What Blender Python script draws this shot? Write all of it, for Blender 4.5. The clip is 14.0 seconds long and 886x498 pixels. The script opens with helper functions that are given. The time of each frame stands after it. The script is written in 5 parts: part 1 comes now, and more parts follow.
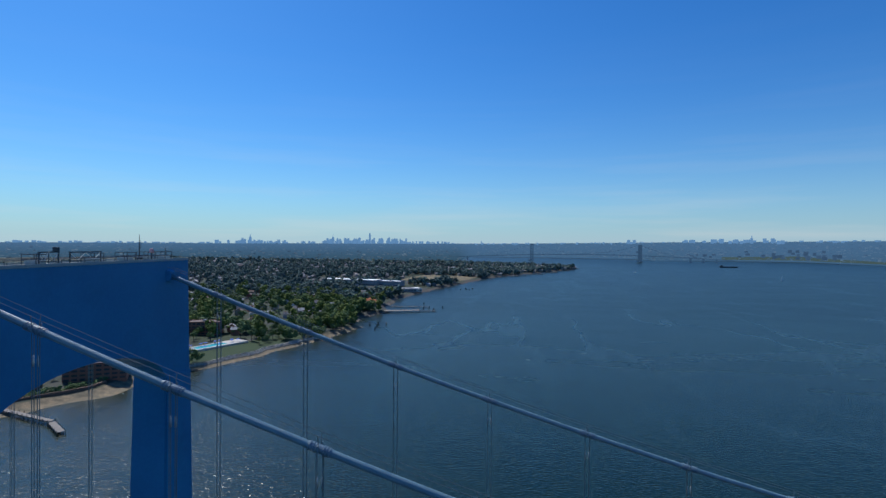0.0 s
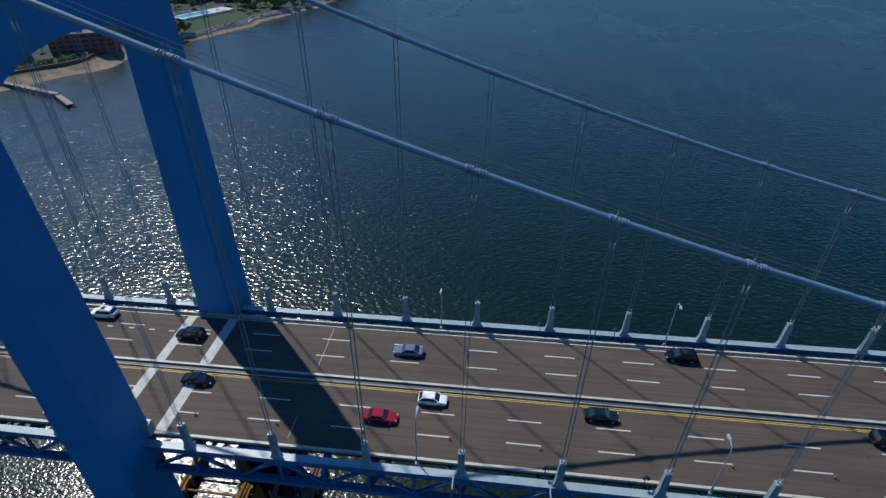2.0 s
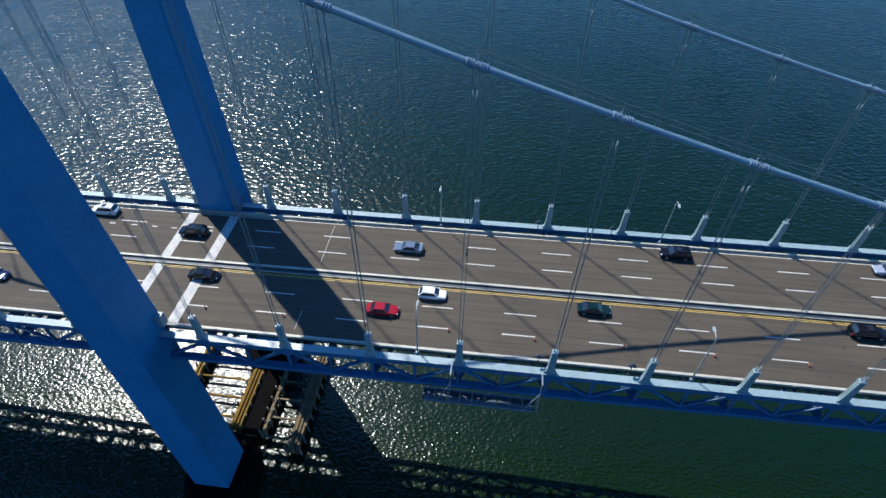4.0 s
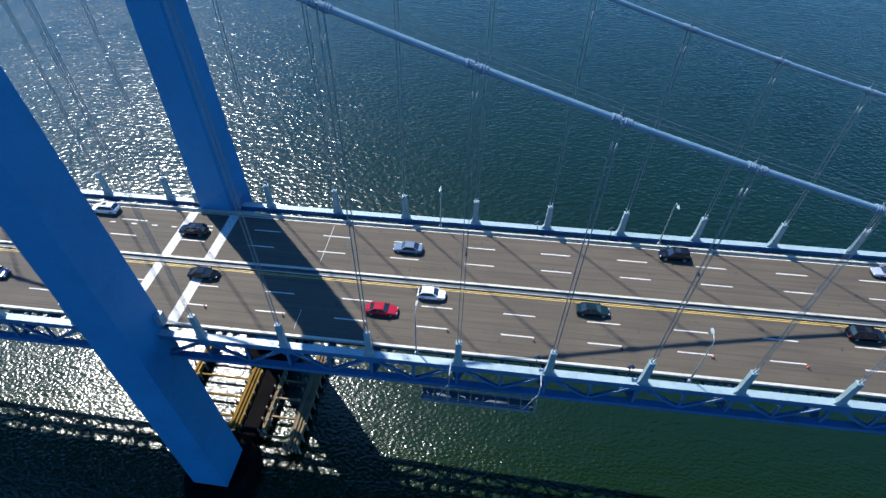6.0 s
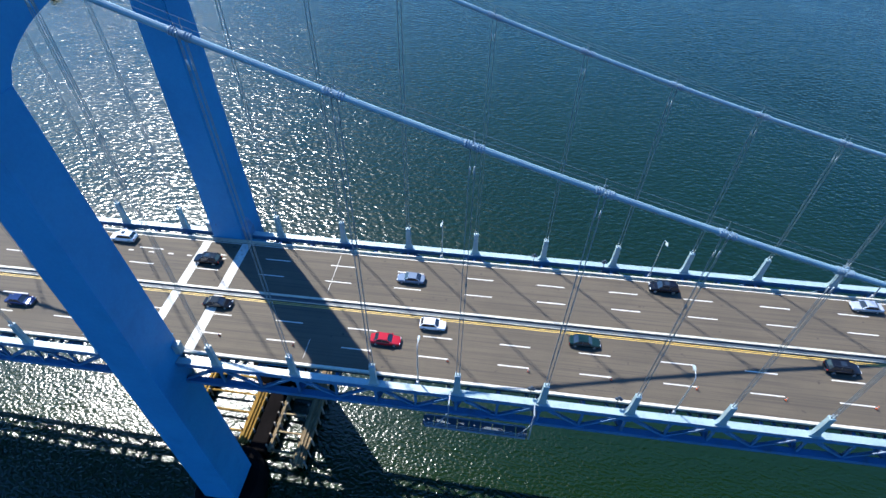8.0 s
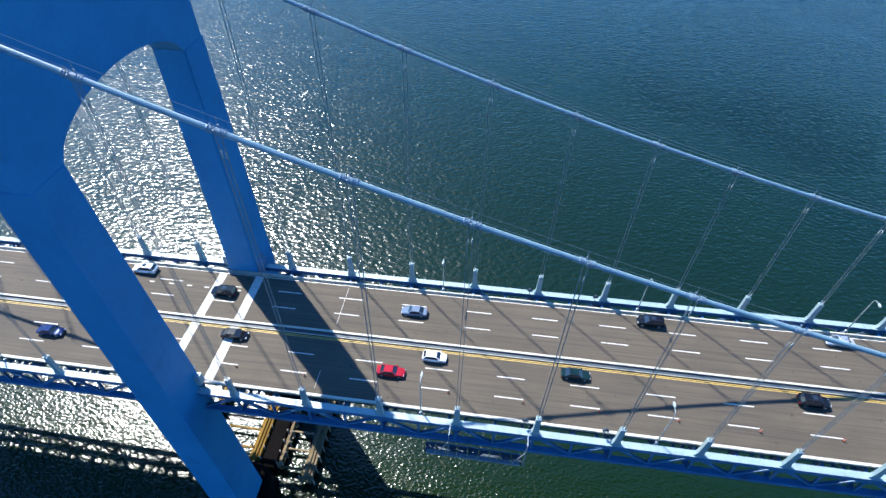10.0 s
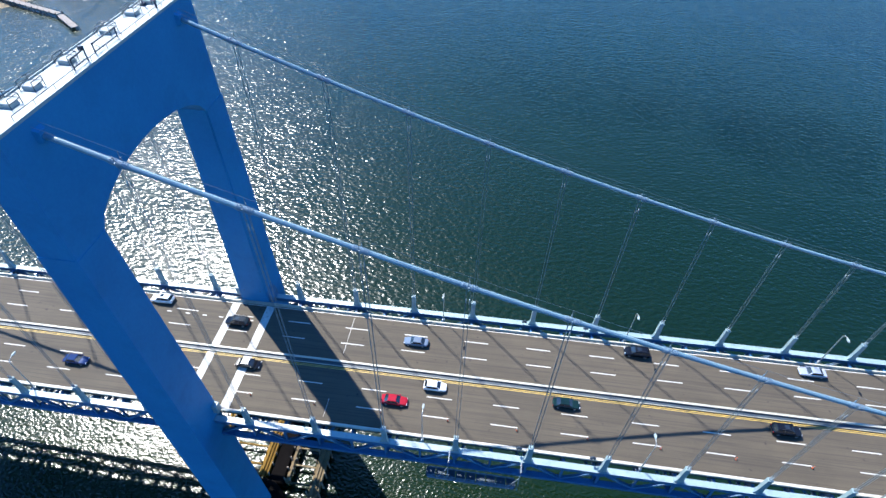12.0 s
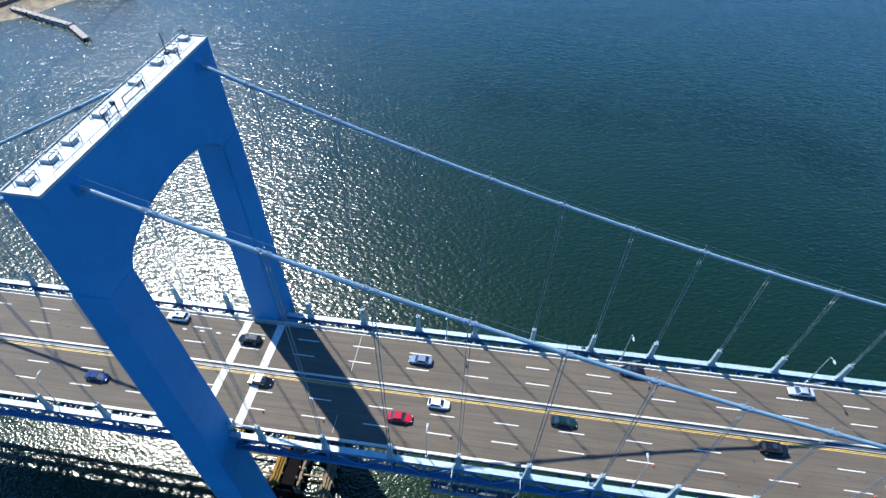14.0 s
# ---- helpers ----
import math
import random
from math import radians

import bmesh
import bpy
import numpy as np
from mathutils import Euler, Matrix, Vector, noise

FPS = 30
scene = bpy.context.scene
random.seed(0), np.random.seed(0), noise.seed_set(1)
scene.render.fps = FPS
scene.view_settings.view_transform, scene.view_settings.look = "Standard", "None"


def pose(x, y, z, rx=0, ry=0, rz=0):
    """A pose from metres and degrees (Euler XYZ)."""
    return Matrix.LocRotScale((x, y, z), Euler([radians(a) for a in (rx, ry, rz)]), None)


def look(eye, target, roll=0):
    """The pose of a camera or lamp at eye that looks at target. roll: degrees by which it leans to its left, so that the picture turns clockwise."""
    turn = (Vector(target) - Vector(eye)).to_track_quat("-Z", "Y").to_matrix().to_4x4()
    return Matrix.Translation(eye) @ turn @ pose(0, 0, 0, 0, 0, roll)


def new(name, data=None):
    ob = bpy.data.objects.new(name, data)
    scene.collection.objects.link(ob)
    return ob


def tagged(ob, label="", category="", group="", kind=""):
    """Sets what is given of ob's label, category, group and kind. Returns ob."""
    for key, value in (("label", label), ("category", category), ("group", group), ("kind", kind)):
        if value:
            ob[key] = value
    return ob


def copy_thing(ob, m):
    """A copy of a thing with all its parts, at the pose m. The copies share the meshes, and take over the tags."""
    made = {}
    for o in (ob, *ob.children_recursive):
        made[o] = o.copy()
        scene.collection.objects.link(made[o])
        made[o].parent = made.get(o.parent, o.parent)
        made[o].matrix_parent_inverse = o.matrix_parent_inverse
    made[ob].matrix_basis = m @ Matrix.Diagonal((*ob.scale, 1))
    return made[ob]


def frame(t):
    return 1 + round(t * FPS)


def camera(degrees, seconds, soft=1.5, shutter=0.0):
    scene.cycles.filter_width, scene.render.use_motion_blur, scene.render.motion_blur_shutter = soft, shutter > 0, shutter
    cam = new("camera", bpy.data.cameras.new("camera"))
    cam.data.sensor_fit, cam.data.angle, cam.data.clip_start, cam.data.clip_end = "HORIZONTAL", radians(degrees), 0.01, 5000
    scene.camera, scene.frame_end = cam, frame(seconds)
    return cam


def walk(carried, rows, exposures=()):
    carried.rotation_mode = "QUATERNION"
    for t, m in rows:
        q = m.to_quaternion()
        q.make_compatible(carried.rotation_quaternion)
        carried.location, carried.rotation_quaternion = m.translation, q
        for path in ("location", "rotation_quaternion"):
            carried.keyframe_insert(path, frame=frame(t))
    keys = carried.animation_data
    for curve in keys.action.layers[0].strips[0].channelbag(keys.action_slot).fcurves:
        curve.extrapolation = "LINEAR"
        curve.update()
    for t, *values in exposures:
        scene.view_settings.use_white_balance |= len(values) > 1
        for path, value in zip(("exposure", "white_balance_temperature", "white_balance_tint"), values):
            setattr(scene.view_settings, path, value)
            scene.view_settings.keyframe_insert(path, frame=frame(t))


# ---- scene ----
cam = camera(79.1, 14.0)
PATH = [
    (0, (48.123, -54.156, 110.877), (47.885, -52.171, 110.856), 0.5),
    (0.5, (48.085, -54.311, 110.618), (47.852, -52.332, 110.446), 0.3),
    (1, (48.151, -54.613, 110.551), (47.925, -52.692, 110.045), 0.4),
    (1.5, (48.115, -54.673, 110.38), (47.905, -52.863, 109.556), 0.5),
    (2, (48.108, -54.385, 110.582), (47.918, -52.745, 109.453), 0.7),
    (2.5, (48.191, -54.383, 110.606), (48.025, -52.955, 109.216), 0.8),
    (3, (48.056, -54.32, 110.699), (47.901, -52.924, 109.276), 0.9),
    (5.5, (48.16, -54.419, 110.89), (48.004, -53.021, 109.467), 1.2),
    (6, (48.157, -54.39, 111.001), (48.003, -52.994, 109.577), 1.3),
    (6.5, (48.242, -54.392, 111.69), (48.085, -52.995, 110.267), 1.3),
    (7, (48.215, -54.377, 113.51), (48.057, -52.982, 112.086), 1.4),
    (7.5, (48.319, -54.247, 115.705), (48.157, -52.851, 114.283), 1.3),
    (8, (48.248, -53.97, 118.203), (48.084, -52.575, 116.778), 1.4),
    (10.5, (48.085, -53.881, 129.764), (47.914, -52.489, 128.339), 1.5),
    (11, (48.1, -53.857, 132.22), (47.929, -52.465, 130.793), 1.6),
    (11.5, (47.972, -53.798, 134.543), (47.801, -52.406, 133.117), 1.5),
    (12, (47.716, -53.785, 137.051), (47.549, -52.393, 135.625), 1.7),
    (12.5, (47.53, -53.751, 139.578), (47.363, -52.359, 138.152), 1.8),
    (13, (47.764, -53.856, 141.577), (47.587, -52.464, 140.152), 1.4),
    (13.5, (47.829, -53.782, 142.92), (47.647, -52.391, 141.495), 1.3),
    (14, (47.631, -53.64, 143.778), (47.45, -52.252, 142.349), 1.4),
]
EXPOSURES = ((0.0, -0.6), (1.0, -0.7), (2.0, -0.55), (3.0, -0.15), (5.3, 0.3), (6.3, 0.6), (7.5, 0.85), (11.0, 0.92), (14.0, 0.88))
walk(cam, [(t, look(eye, target, roll)) for t, eye, target, roll in PATH], EXPOSURES)

# ---- light ----
SUN_EL, SUN_AZ = 51.8, 46.0          # azimuth in degrees from +y towards -x
SUN_DIR = Vector((-math.sin(radians(SUN_AZ)) * math.cos(radians(SUN_EL)), math.cos(radians(SUN_AZ)) * math.cos(radians(SUN_EL)), math.sin(radians(SUN_EL))))
world = bpy.data.worlds.new("sky")
scene.world = world
world.use_nodes = True
wn = world.node_tree.nodes
sky = wn.new("ShaderNodeTexSky")
sky.sky_type, sky.sun_disc = "NISHITA", False
sky.sun_elevation, sky.sun_rotation = radians(SUN_EL), radians(-SUN_AZ)
sky.altitude, sky.air_density, sky.dust_density, sky.ozone_density = 100.0, 1.1, 0.5, 3.0
tone = wn.new("ShaderNodeHueSaturation")
tone.inputs["Saturation"].default_value = 1.25
world.node_tree.links.new(sky.outputs["Color"], tone.inputs["Color"])
tint = wn.new("ShaderNodeMix")
tint.data_type, tint.blend_type = "RGBA", "MULTIPLY"
tint.inputs[0].default_value, tint.inputs[7].default_value = 1.0, (0.66, 1.48, 2.25, 1.0)
world.node_tree.links.new(tone.outputs["Color"], tint.inputs[6])
coord, sep_z = wn.new("ShaderNodeTexCoord"), wn.new("ShaderNodeSeparateXYZ")
world.node_tree.links.new(coord.outputs["Generated"], sep_z.inputs[0])
low, fall = wn.new("ShaderNodeMapRange"), wn.new("ShaderNodeMath")
low.inputs["From Min"].default_value, low.inputs["From Max"].default_value, low.inputs["To Max"].default_value = 1.0, 0.0, 0.96
fall.operation, fall.inputs[1].default_value = "POWER", 11.0
world.node_tree.links.new(sep_z.outputs["Z"], low.inputs["Value"])
world.node_tree.links.new(low.outputs["Result"], fall.inputs[0])
haze = wn.new("ShaderNodeMix")                # summer haze that thickens towards the horizon
haze.data_type, haze.blend_type, haze.inputs[7].default_value = "RGBA", "MIX", (9.6, 12.2, 15.2, 1.0)
world.node_tree.links.new(fall.outputs[0], haze.inputs[0])
world.node_tree.links.new(tint.outputs[2], haze.inputs[6])
stretch, wisp, veil, amount = wn.new("ShaderNodeMapping"), wn.new("ShaderNodeTexNoise"), wn.new("ShaderNodeMapRange"), wn.new("ShaderNodeMath")
stretch.inputs["Scale"].default_value = (1.6, 1.6, 22.0)
wisp.inputs["Scale"].default_value, wisp.inputs["Detail"].default_value = 1.3, 5.0
veil.inputs["From Min"].default_value, veil.inputs["From Max"].default_value, veil.inputs["To Max"].default_value = 0.48, 0.72, 0.6
amount.operation = "MULTIPLY"
cloud = wn.new("ShaderNodeMix")               # thin white wisps low over the land
cloud.data_type, cloud.inputs[7].default_value = "RGBA", (14.0, 13.6, 13.4, 1.0)
for out, into in ((coord.outputs["Generated"], stretch.inputs["Vector"]), (stretch.outputs["Vector"], wisp.inputs["Vector"]), (wisp.outputs["Fac"], veil.inputs["Value"]), (veil.outputs["Result"], amount.inputs[0]),
                  (fall.outputs[0], amount.inputs[1]), (amount.outputs[0], cloud.inputs[0]), (haze.outputs[2], cloud.inputs[6]), (cloud.outputs[2], wn["Background"].inputs["Color"])):
    world.node_tree.links.new(out, into)
wn["Background"].inputs["Strength"].default_value = 0.078
sun = bpy.data.lights.new("sun", "SUN")
sun.energy, sun.angle, sun.color = 6.3, radians(0.53), (1.0, 0.98, 0.95)
new("sun", sun).matrix_world = look(SUN_DIR * 400, (0, 0, 0))

# ---- materials ----


def nodes_of(name):
    m = bpy.data.materials.new(name)
    m.use_nodes = True
    return m, m.node_tree.nodes, m.node_tree.links, m.node_tree.nodes["Principled BSDF"]


def noise_node(n, l, scale, detail=4.0, vec=None, rough=0.55):
    t = n.new("ShaderNodeTexNoise")
    t.inputs["Scale"].default_value, t.inputs["Detail"].default_value, t.inputs["Roughness"].default_value = scale, detail, rough
    if vec is not None:
        l.new(vec, t.inputs["Vector"])
    return t.outputs["Fac"]


def ramp_node(n, l, fac, stops):
    r = n.new("ShaderNodeValToRGB")
    while len(r.color_ramp.elements) < len(stops):
        r.color_ramp.elements.new(0.5)
    for e, (p, c) in zip(r.color_ramp.elements, stops):
        e.position, e.color = p, (*c, 1.0)
    l.new(fac, r.inputs["Fac"])
    return r.outputs["Color"]


def mix_node(n, l, fac, a, b, kind="MIX"):
    x = n.new("ShaderNodeMix")
    x.data_type, x.blend_type = "RGBA", kind
    for sock, v in ((x.inputs[0], fac), (x.inputs[6], a), (x.inputs[7], b)):
        if isinstance(v, (int, float)):
            sock.default_value = v
        elif isinstance(v, tuple):
            sock.default_value = (*v, 1.0)
        else:
            l.new(v, sock)
    return x.outputs[2]


def surface(name, dark, light, big=0.15, fine=3.0, rough=0.6, metal=0.0, bump=0.05, vary=0.0, island=0.0, dirt=None, dirt_scale=0.4, spec=0.5):
    """A surface with tone at two scales, fine relief, and where asked a change from object to object or piece to piece and stains."""
    m, n, l, b = nodes_of(name)
    pos = n.new("ShaderNodeNewGeometry").outputs["Position"]
    a = noise_node(n, l, big, 5.0, pos)
    c = noise_node(n, l, fine, 5.0, pos, 0.65)
    s = n.new("ShaderNodeMath")
    s.operation = "MULTIPLY_ADD"
    l.new(a, s.inputs[0])
    s.inputs[1].default_value = 0.6
    k = n.new("ShaderNodeMath")
    k.operation = "MULTIPLY"
    l.new(c, k.inputs[0])
    k.inputs[1].default_value = 0.4
    l.new(k.outputs[0], s.inputs[2])
    col = ramp_node(n, l, s.outputs[0], [(0.3, dark), (0.7, light)])
    if dirt is not None:
        d = ramp_node(n, l, noise_node(n, l, dirt_scale, 6.0, pos, 0.7), [(0.52, (0, 0, 0)), (0.7, (0.7, 0.7, 0.7))])
        col = mix_node(n, l, d, col, dirt)
    if vary or island:
        hsv = n.new("ShaderNodeHueSaturation")
        r = n.new("ShaderNodeNewGeometry").outputs["Random Per Island"] if island else n.new("ShaderNodeObjectInfo").outputs["Random"]
        mr = n.new("ShaderNodeMapRange")
        w = vary or island
        mr.inputs["To Min"].default_value, mr.inputs["To Max"].default_value = 1.0 - w, 1.0 + w
        l.new(r, mr.inputs["Value"])
        l.new(mr.outputs["Result"], hsv.inputs["Value"])
        l.new(col, hsv.inputs["Color"])
        col = hsv.outputs["Color"]
    l.new(col, b.inputs["Base Color"])
    b.inputs["Roughness"].default_value, b.inputs["Metallic"].default_value = rough, metal
    b.inputs["Specular IOR Level"].default_value = spec
    if bump:
        bp = n.new("ShaderNodeBump")
        bp.inputs["Strength"].default_value, bp.inputs["Distance"].default_value = 0.6, bump
        l.new(c, bp.inputs["Height"])
        l.new(bp.outputs["Normal"], b.inputs["Normal"])
    return m


def water_surface():
    m, n, l, b = nodes_of("bay_water")
    pos = n.new("ShaderNodeNewGeometry").outputs["Position"]

    def stretched(sx, sy, turn):
        mp = n.new("ShaderNodeMapping")
        mp.inputs["Scale"].default_value, mp.inputs["Rotation"].default_value = (sx, sy, 1), (0, 0, radians(turn))
        l.new(pos, mp.inputs["Vector"])
        return mp.outputs["Vector"]
    big = noise_node(n, l, 0.004, 4.0, pos)
    drift = noise_node(n, l, 0.02, 5.0, stretched(0.25, 1.0, 35), 0.6)
    col = ramp_node(n, l, big, [(0.35, (0.0024, 0.0105, 0.0028)), (0.65, (0.0032, 0.0137, 0.0036))])
    l.new(col, b.inputs["Base Color"])
    b.inputs["IOR"].default_value = 1.34
    b.inputs["Specular IOR Level"].default_value = 0.56
    rr = n.new("ShaderNodeMapRange")           # slicks and ruffled lanes
    rr.inputs["From Min"].default_value, rr.inputs["From Max"].default_value = 0.35, 0.65
    rr.inputs["To Min"].default_value, rr.inputs["To Max"].default_value = 0.21, 0.24
    l.new(drift, rr.inputs["Value"])
    sep = n.new("ShaderNodeSeparateXYZ")
    l.new(pos, sep.inputs[0])
    far = n.new("ShaderNodeMapRange")          # open water beyond the bridge is ruffled by the wind
    far.inputs["From Min"].default_value, far.inputs["From Max"].default_value = 100.0, 900.0
    far.inputs["To Min"].default_value, far.inputs["To Max"].default_value = 0.0, 0.1
    l.new(sep.outputs["Y"], far.inputs["Value"])
    streak = noise_node(n, l, 0.006, 3.0, stretched(1.0, 0.35, 20), 0.5)
    lane = ramp_node(n, l, streak, [(0.485, (0, 0, 0)), (0.5, (0.04, 0.04, 0.04)), (0.515, (0, 0, 0))])
    total = n.new("ShaderNodeMath")
    total.operation = "ADD"
    l.new(rr.outputs["Result"], total.inputs[0])
    l.new(far.outputs["Result"], total.inputs[1])
    calm = n.new("ShaderNodeMath")
    calm.operation = "SUBTRACT"
    calm.use_clamp = True
    l.new(total.outputs[0], calm.inputs[0])
    l.new(lane, calm.inputs[1])
    l.new(calm.outputs[0], b.inputs["Roughness"])
    swell = noise_node(n, l, 0.2, 1.0, stretched(0.6, 1.3, -25), 0.5)
    chop = noise_node(n, l, 0.64, 1.0, stretched(0.75, 1.25, -25), 0.5)
    ripple = noise_node(n, l, 1.25, 1.0, stretched(0.85, 1.15, 15), 0.5)
    lee = n.new("ShaderNodeMapRange")          # in the lee of the bridge the waves are shorter
    lee.inputs["From Min"].default_value, lee.inputs["From Max"].default_value = 35.0, -5.0
    l.new(sep.outputs["Y"], lee.inputs["Value"])
    waves = n.new("ShaderNodeMix")
    l.new(lee.outputs["Result"], waves.inputs[0])
    l.new(chop, waves.inputs[2])
    half = n.new("ShaderNodeMath")
    half.operation, half.inputs[1].default_value = "MULTIPLY", 0.58
    l.new(ripple, half.inputs[0])
    l.new(half.outputs[0], waves.inputs[3])
    last = None
    for height, reach in ((swell, 0.2), (waves.outputs[0], 0.37)):
        bp = n.new("ShaderNodeBump")
        bp.inputs["Strength"].default_value, bp.inputs["Distance"].default_value = 1.0, reach
        l.new(height, bp.inputs["Height"])
        if last:
            l.new(last, bp.inputs["Normal"])
        last = bp.outputs["Normal"]
    l.new(last, b.inputs["Normal"])
    return m


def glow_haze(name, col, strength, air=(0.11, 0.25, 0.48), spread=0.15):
    """Far distance, kilometres off: haze painted as emission, its blue thickening with the way."""
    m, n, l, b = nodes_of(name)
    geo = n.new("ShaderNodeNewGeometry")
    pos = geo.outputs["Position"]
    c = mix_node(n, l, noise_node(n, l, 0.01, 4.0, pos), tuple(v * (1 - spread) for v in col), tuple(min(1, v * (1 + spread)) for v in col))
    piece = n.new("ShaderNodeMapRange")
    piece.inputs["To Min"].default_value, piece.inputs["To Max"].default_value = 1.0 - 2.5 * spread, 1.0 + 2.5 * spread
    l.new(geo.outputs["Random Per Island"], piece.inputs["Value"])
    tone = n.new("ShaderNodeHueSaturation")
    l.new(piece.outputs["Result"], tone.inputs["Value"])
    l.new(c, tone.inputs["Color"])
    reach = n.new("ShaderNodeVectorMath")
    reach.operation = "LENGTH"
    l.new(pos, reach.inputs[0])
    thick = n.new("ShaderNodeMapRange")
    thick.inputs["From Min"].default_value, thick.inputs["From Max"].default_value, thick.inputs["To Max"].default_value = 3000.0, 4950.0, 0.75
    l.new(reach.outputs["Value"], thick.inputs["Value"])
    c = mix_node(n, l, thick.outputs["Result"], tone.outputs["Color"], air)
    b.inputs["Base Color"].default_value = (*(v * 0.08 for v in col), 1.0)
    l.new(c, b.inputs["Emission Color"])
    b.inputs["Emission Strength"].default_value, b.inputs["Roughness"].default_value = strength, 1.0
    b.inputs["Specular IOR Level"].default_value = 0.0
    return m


BLUE = surface("blue_bridge_paint", (0.01, 0.152, 0.32), (0.018, 0.208, 0.4), 0.12, 2.0, 0.5, 0.0, 0.004, dirt=(0.01, 0.14, 0.28), dirt_scale=0.16, spec=0.25)
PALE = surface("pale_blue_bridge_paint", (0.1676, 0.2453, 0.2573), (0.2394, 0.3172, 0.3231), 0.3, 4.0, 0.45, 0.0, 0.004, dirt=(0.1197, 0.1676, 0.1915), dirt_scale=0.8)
CABLE = surface("wrapped_cable_paint", (0.1361, 0.2268, 0.2657), (0.1879, 0.2916, 0.324), 0.5, 8.0, 0.4, 0.0, 0.004, dirt=(0.1296, 0.1944, 0.2592))
BAND = surface("cable_band_paint", (0.104, 0.168, 0.224), (0.176, 0.256, 0.304), 0.8, 8.0, 0.5, 0.0, 0.004)
ROPE = surface("galvanised_wire_rope", (0.105, 0.1365, 0.1417), (0.189, 0.2258, 0.2258), 0.8, 12.0, 0.5, 0.0, 0.003)
WHITE = surface("white_road_paint", (0.4048, 0.3974, 0.3533), (0.5741, 0.5594, 0.5078), 0.5, 5.0, 0.6, 0.0, 0.003, dirt=(0.184, 0.1766, 0.1619), dirt_scale=1.3)
YELLOW = surface("yellow_road_paint", (0.418, 0.2736, 0.0456), (0.532, 0.3572, 0.076), 0.5, 5.0, 0.6, 0.0, 0.003, dirt=(0.2128, 0.1672, 0.076), dirt_scale=1.3)
CREAM = surface("cream_barrier_paint", (0.31, 0.3, 0.235), (0.41, 0.395, 0.315), 0.5, 4.0, 0.55, 0.0, 0.004, dirt=(0.1901, 0.1837, 0.1584), dirt_scale=0.9)
ROOFWHITE = surface("white_tower_roof", (0.216, 0.27, 0.27), (0.3105, 0.3645, 0.3578), 0.6, 5.0, 0.6, 0.0, 0.004, dirt=(0.3375, 0.351, 0.351), dirt_scale=0.9)
# deeper blue than PALE: the shaded tone of the deck steel is in the colour
DECKBLUE = surface("shaded_deck_paint", (0.018, 0.1, 0.21), (0.03, 0.14, 0.27), 0.3, 3.0, 0.5, 0.0, 0.004, dirt=(0.03, 0.07, 0.11))
STEELDARK = surface("dark_steel", (0.02, 0.035, 0.05), (0.05, 0.07, 0.09), 0.6, 6.0, 0.5, 0.4, 0.003)
GREY = surface("grey_galvanised_steel", (0.3, 0.33, 0.34), (0.45, 0.48, 0.48), 0.6, 6.0, 0.45, 0.5, 0.003)
# pier concrete coloured near black, which puts the deck's shade into the base colour
PIERSHADE = surface("shade_black_pier_face", (0.003, 0.003, 0.003), (0.008, 0.007, 0.007), 0.3, 3.0, 1.0, 0.0, 0.02, spec=0.0)
OLDWOOD = surface("grey_brown_pier_timber", (0.1, 0.08, 0.06), (0.24, 0.2, 0.16), 0.4, 5.0, 0.85, 0.0, 0.01, vary=0.25)
BLACK = surface("black_rubber", (0.012, 0.012, 0.013), (0.03, 0.03, 0.03), 1.0, 9.0, 0.8, 0.0, 0.002)
JOINT = surface("worn_white_joint_paint", (0.3014, 0.2942, 0.2655), (0.5167, 0.5023, 0.4521), 0.6, 7.0, 0.7, 0.0, 0.004, dirt=(0.07176, 0.07176, 0.07176), dirt_scale=2.2)
WATER = water_surface()


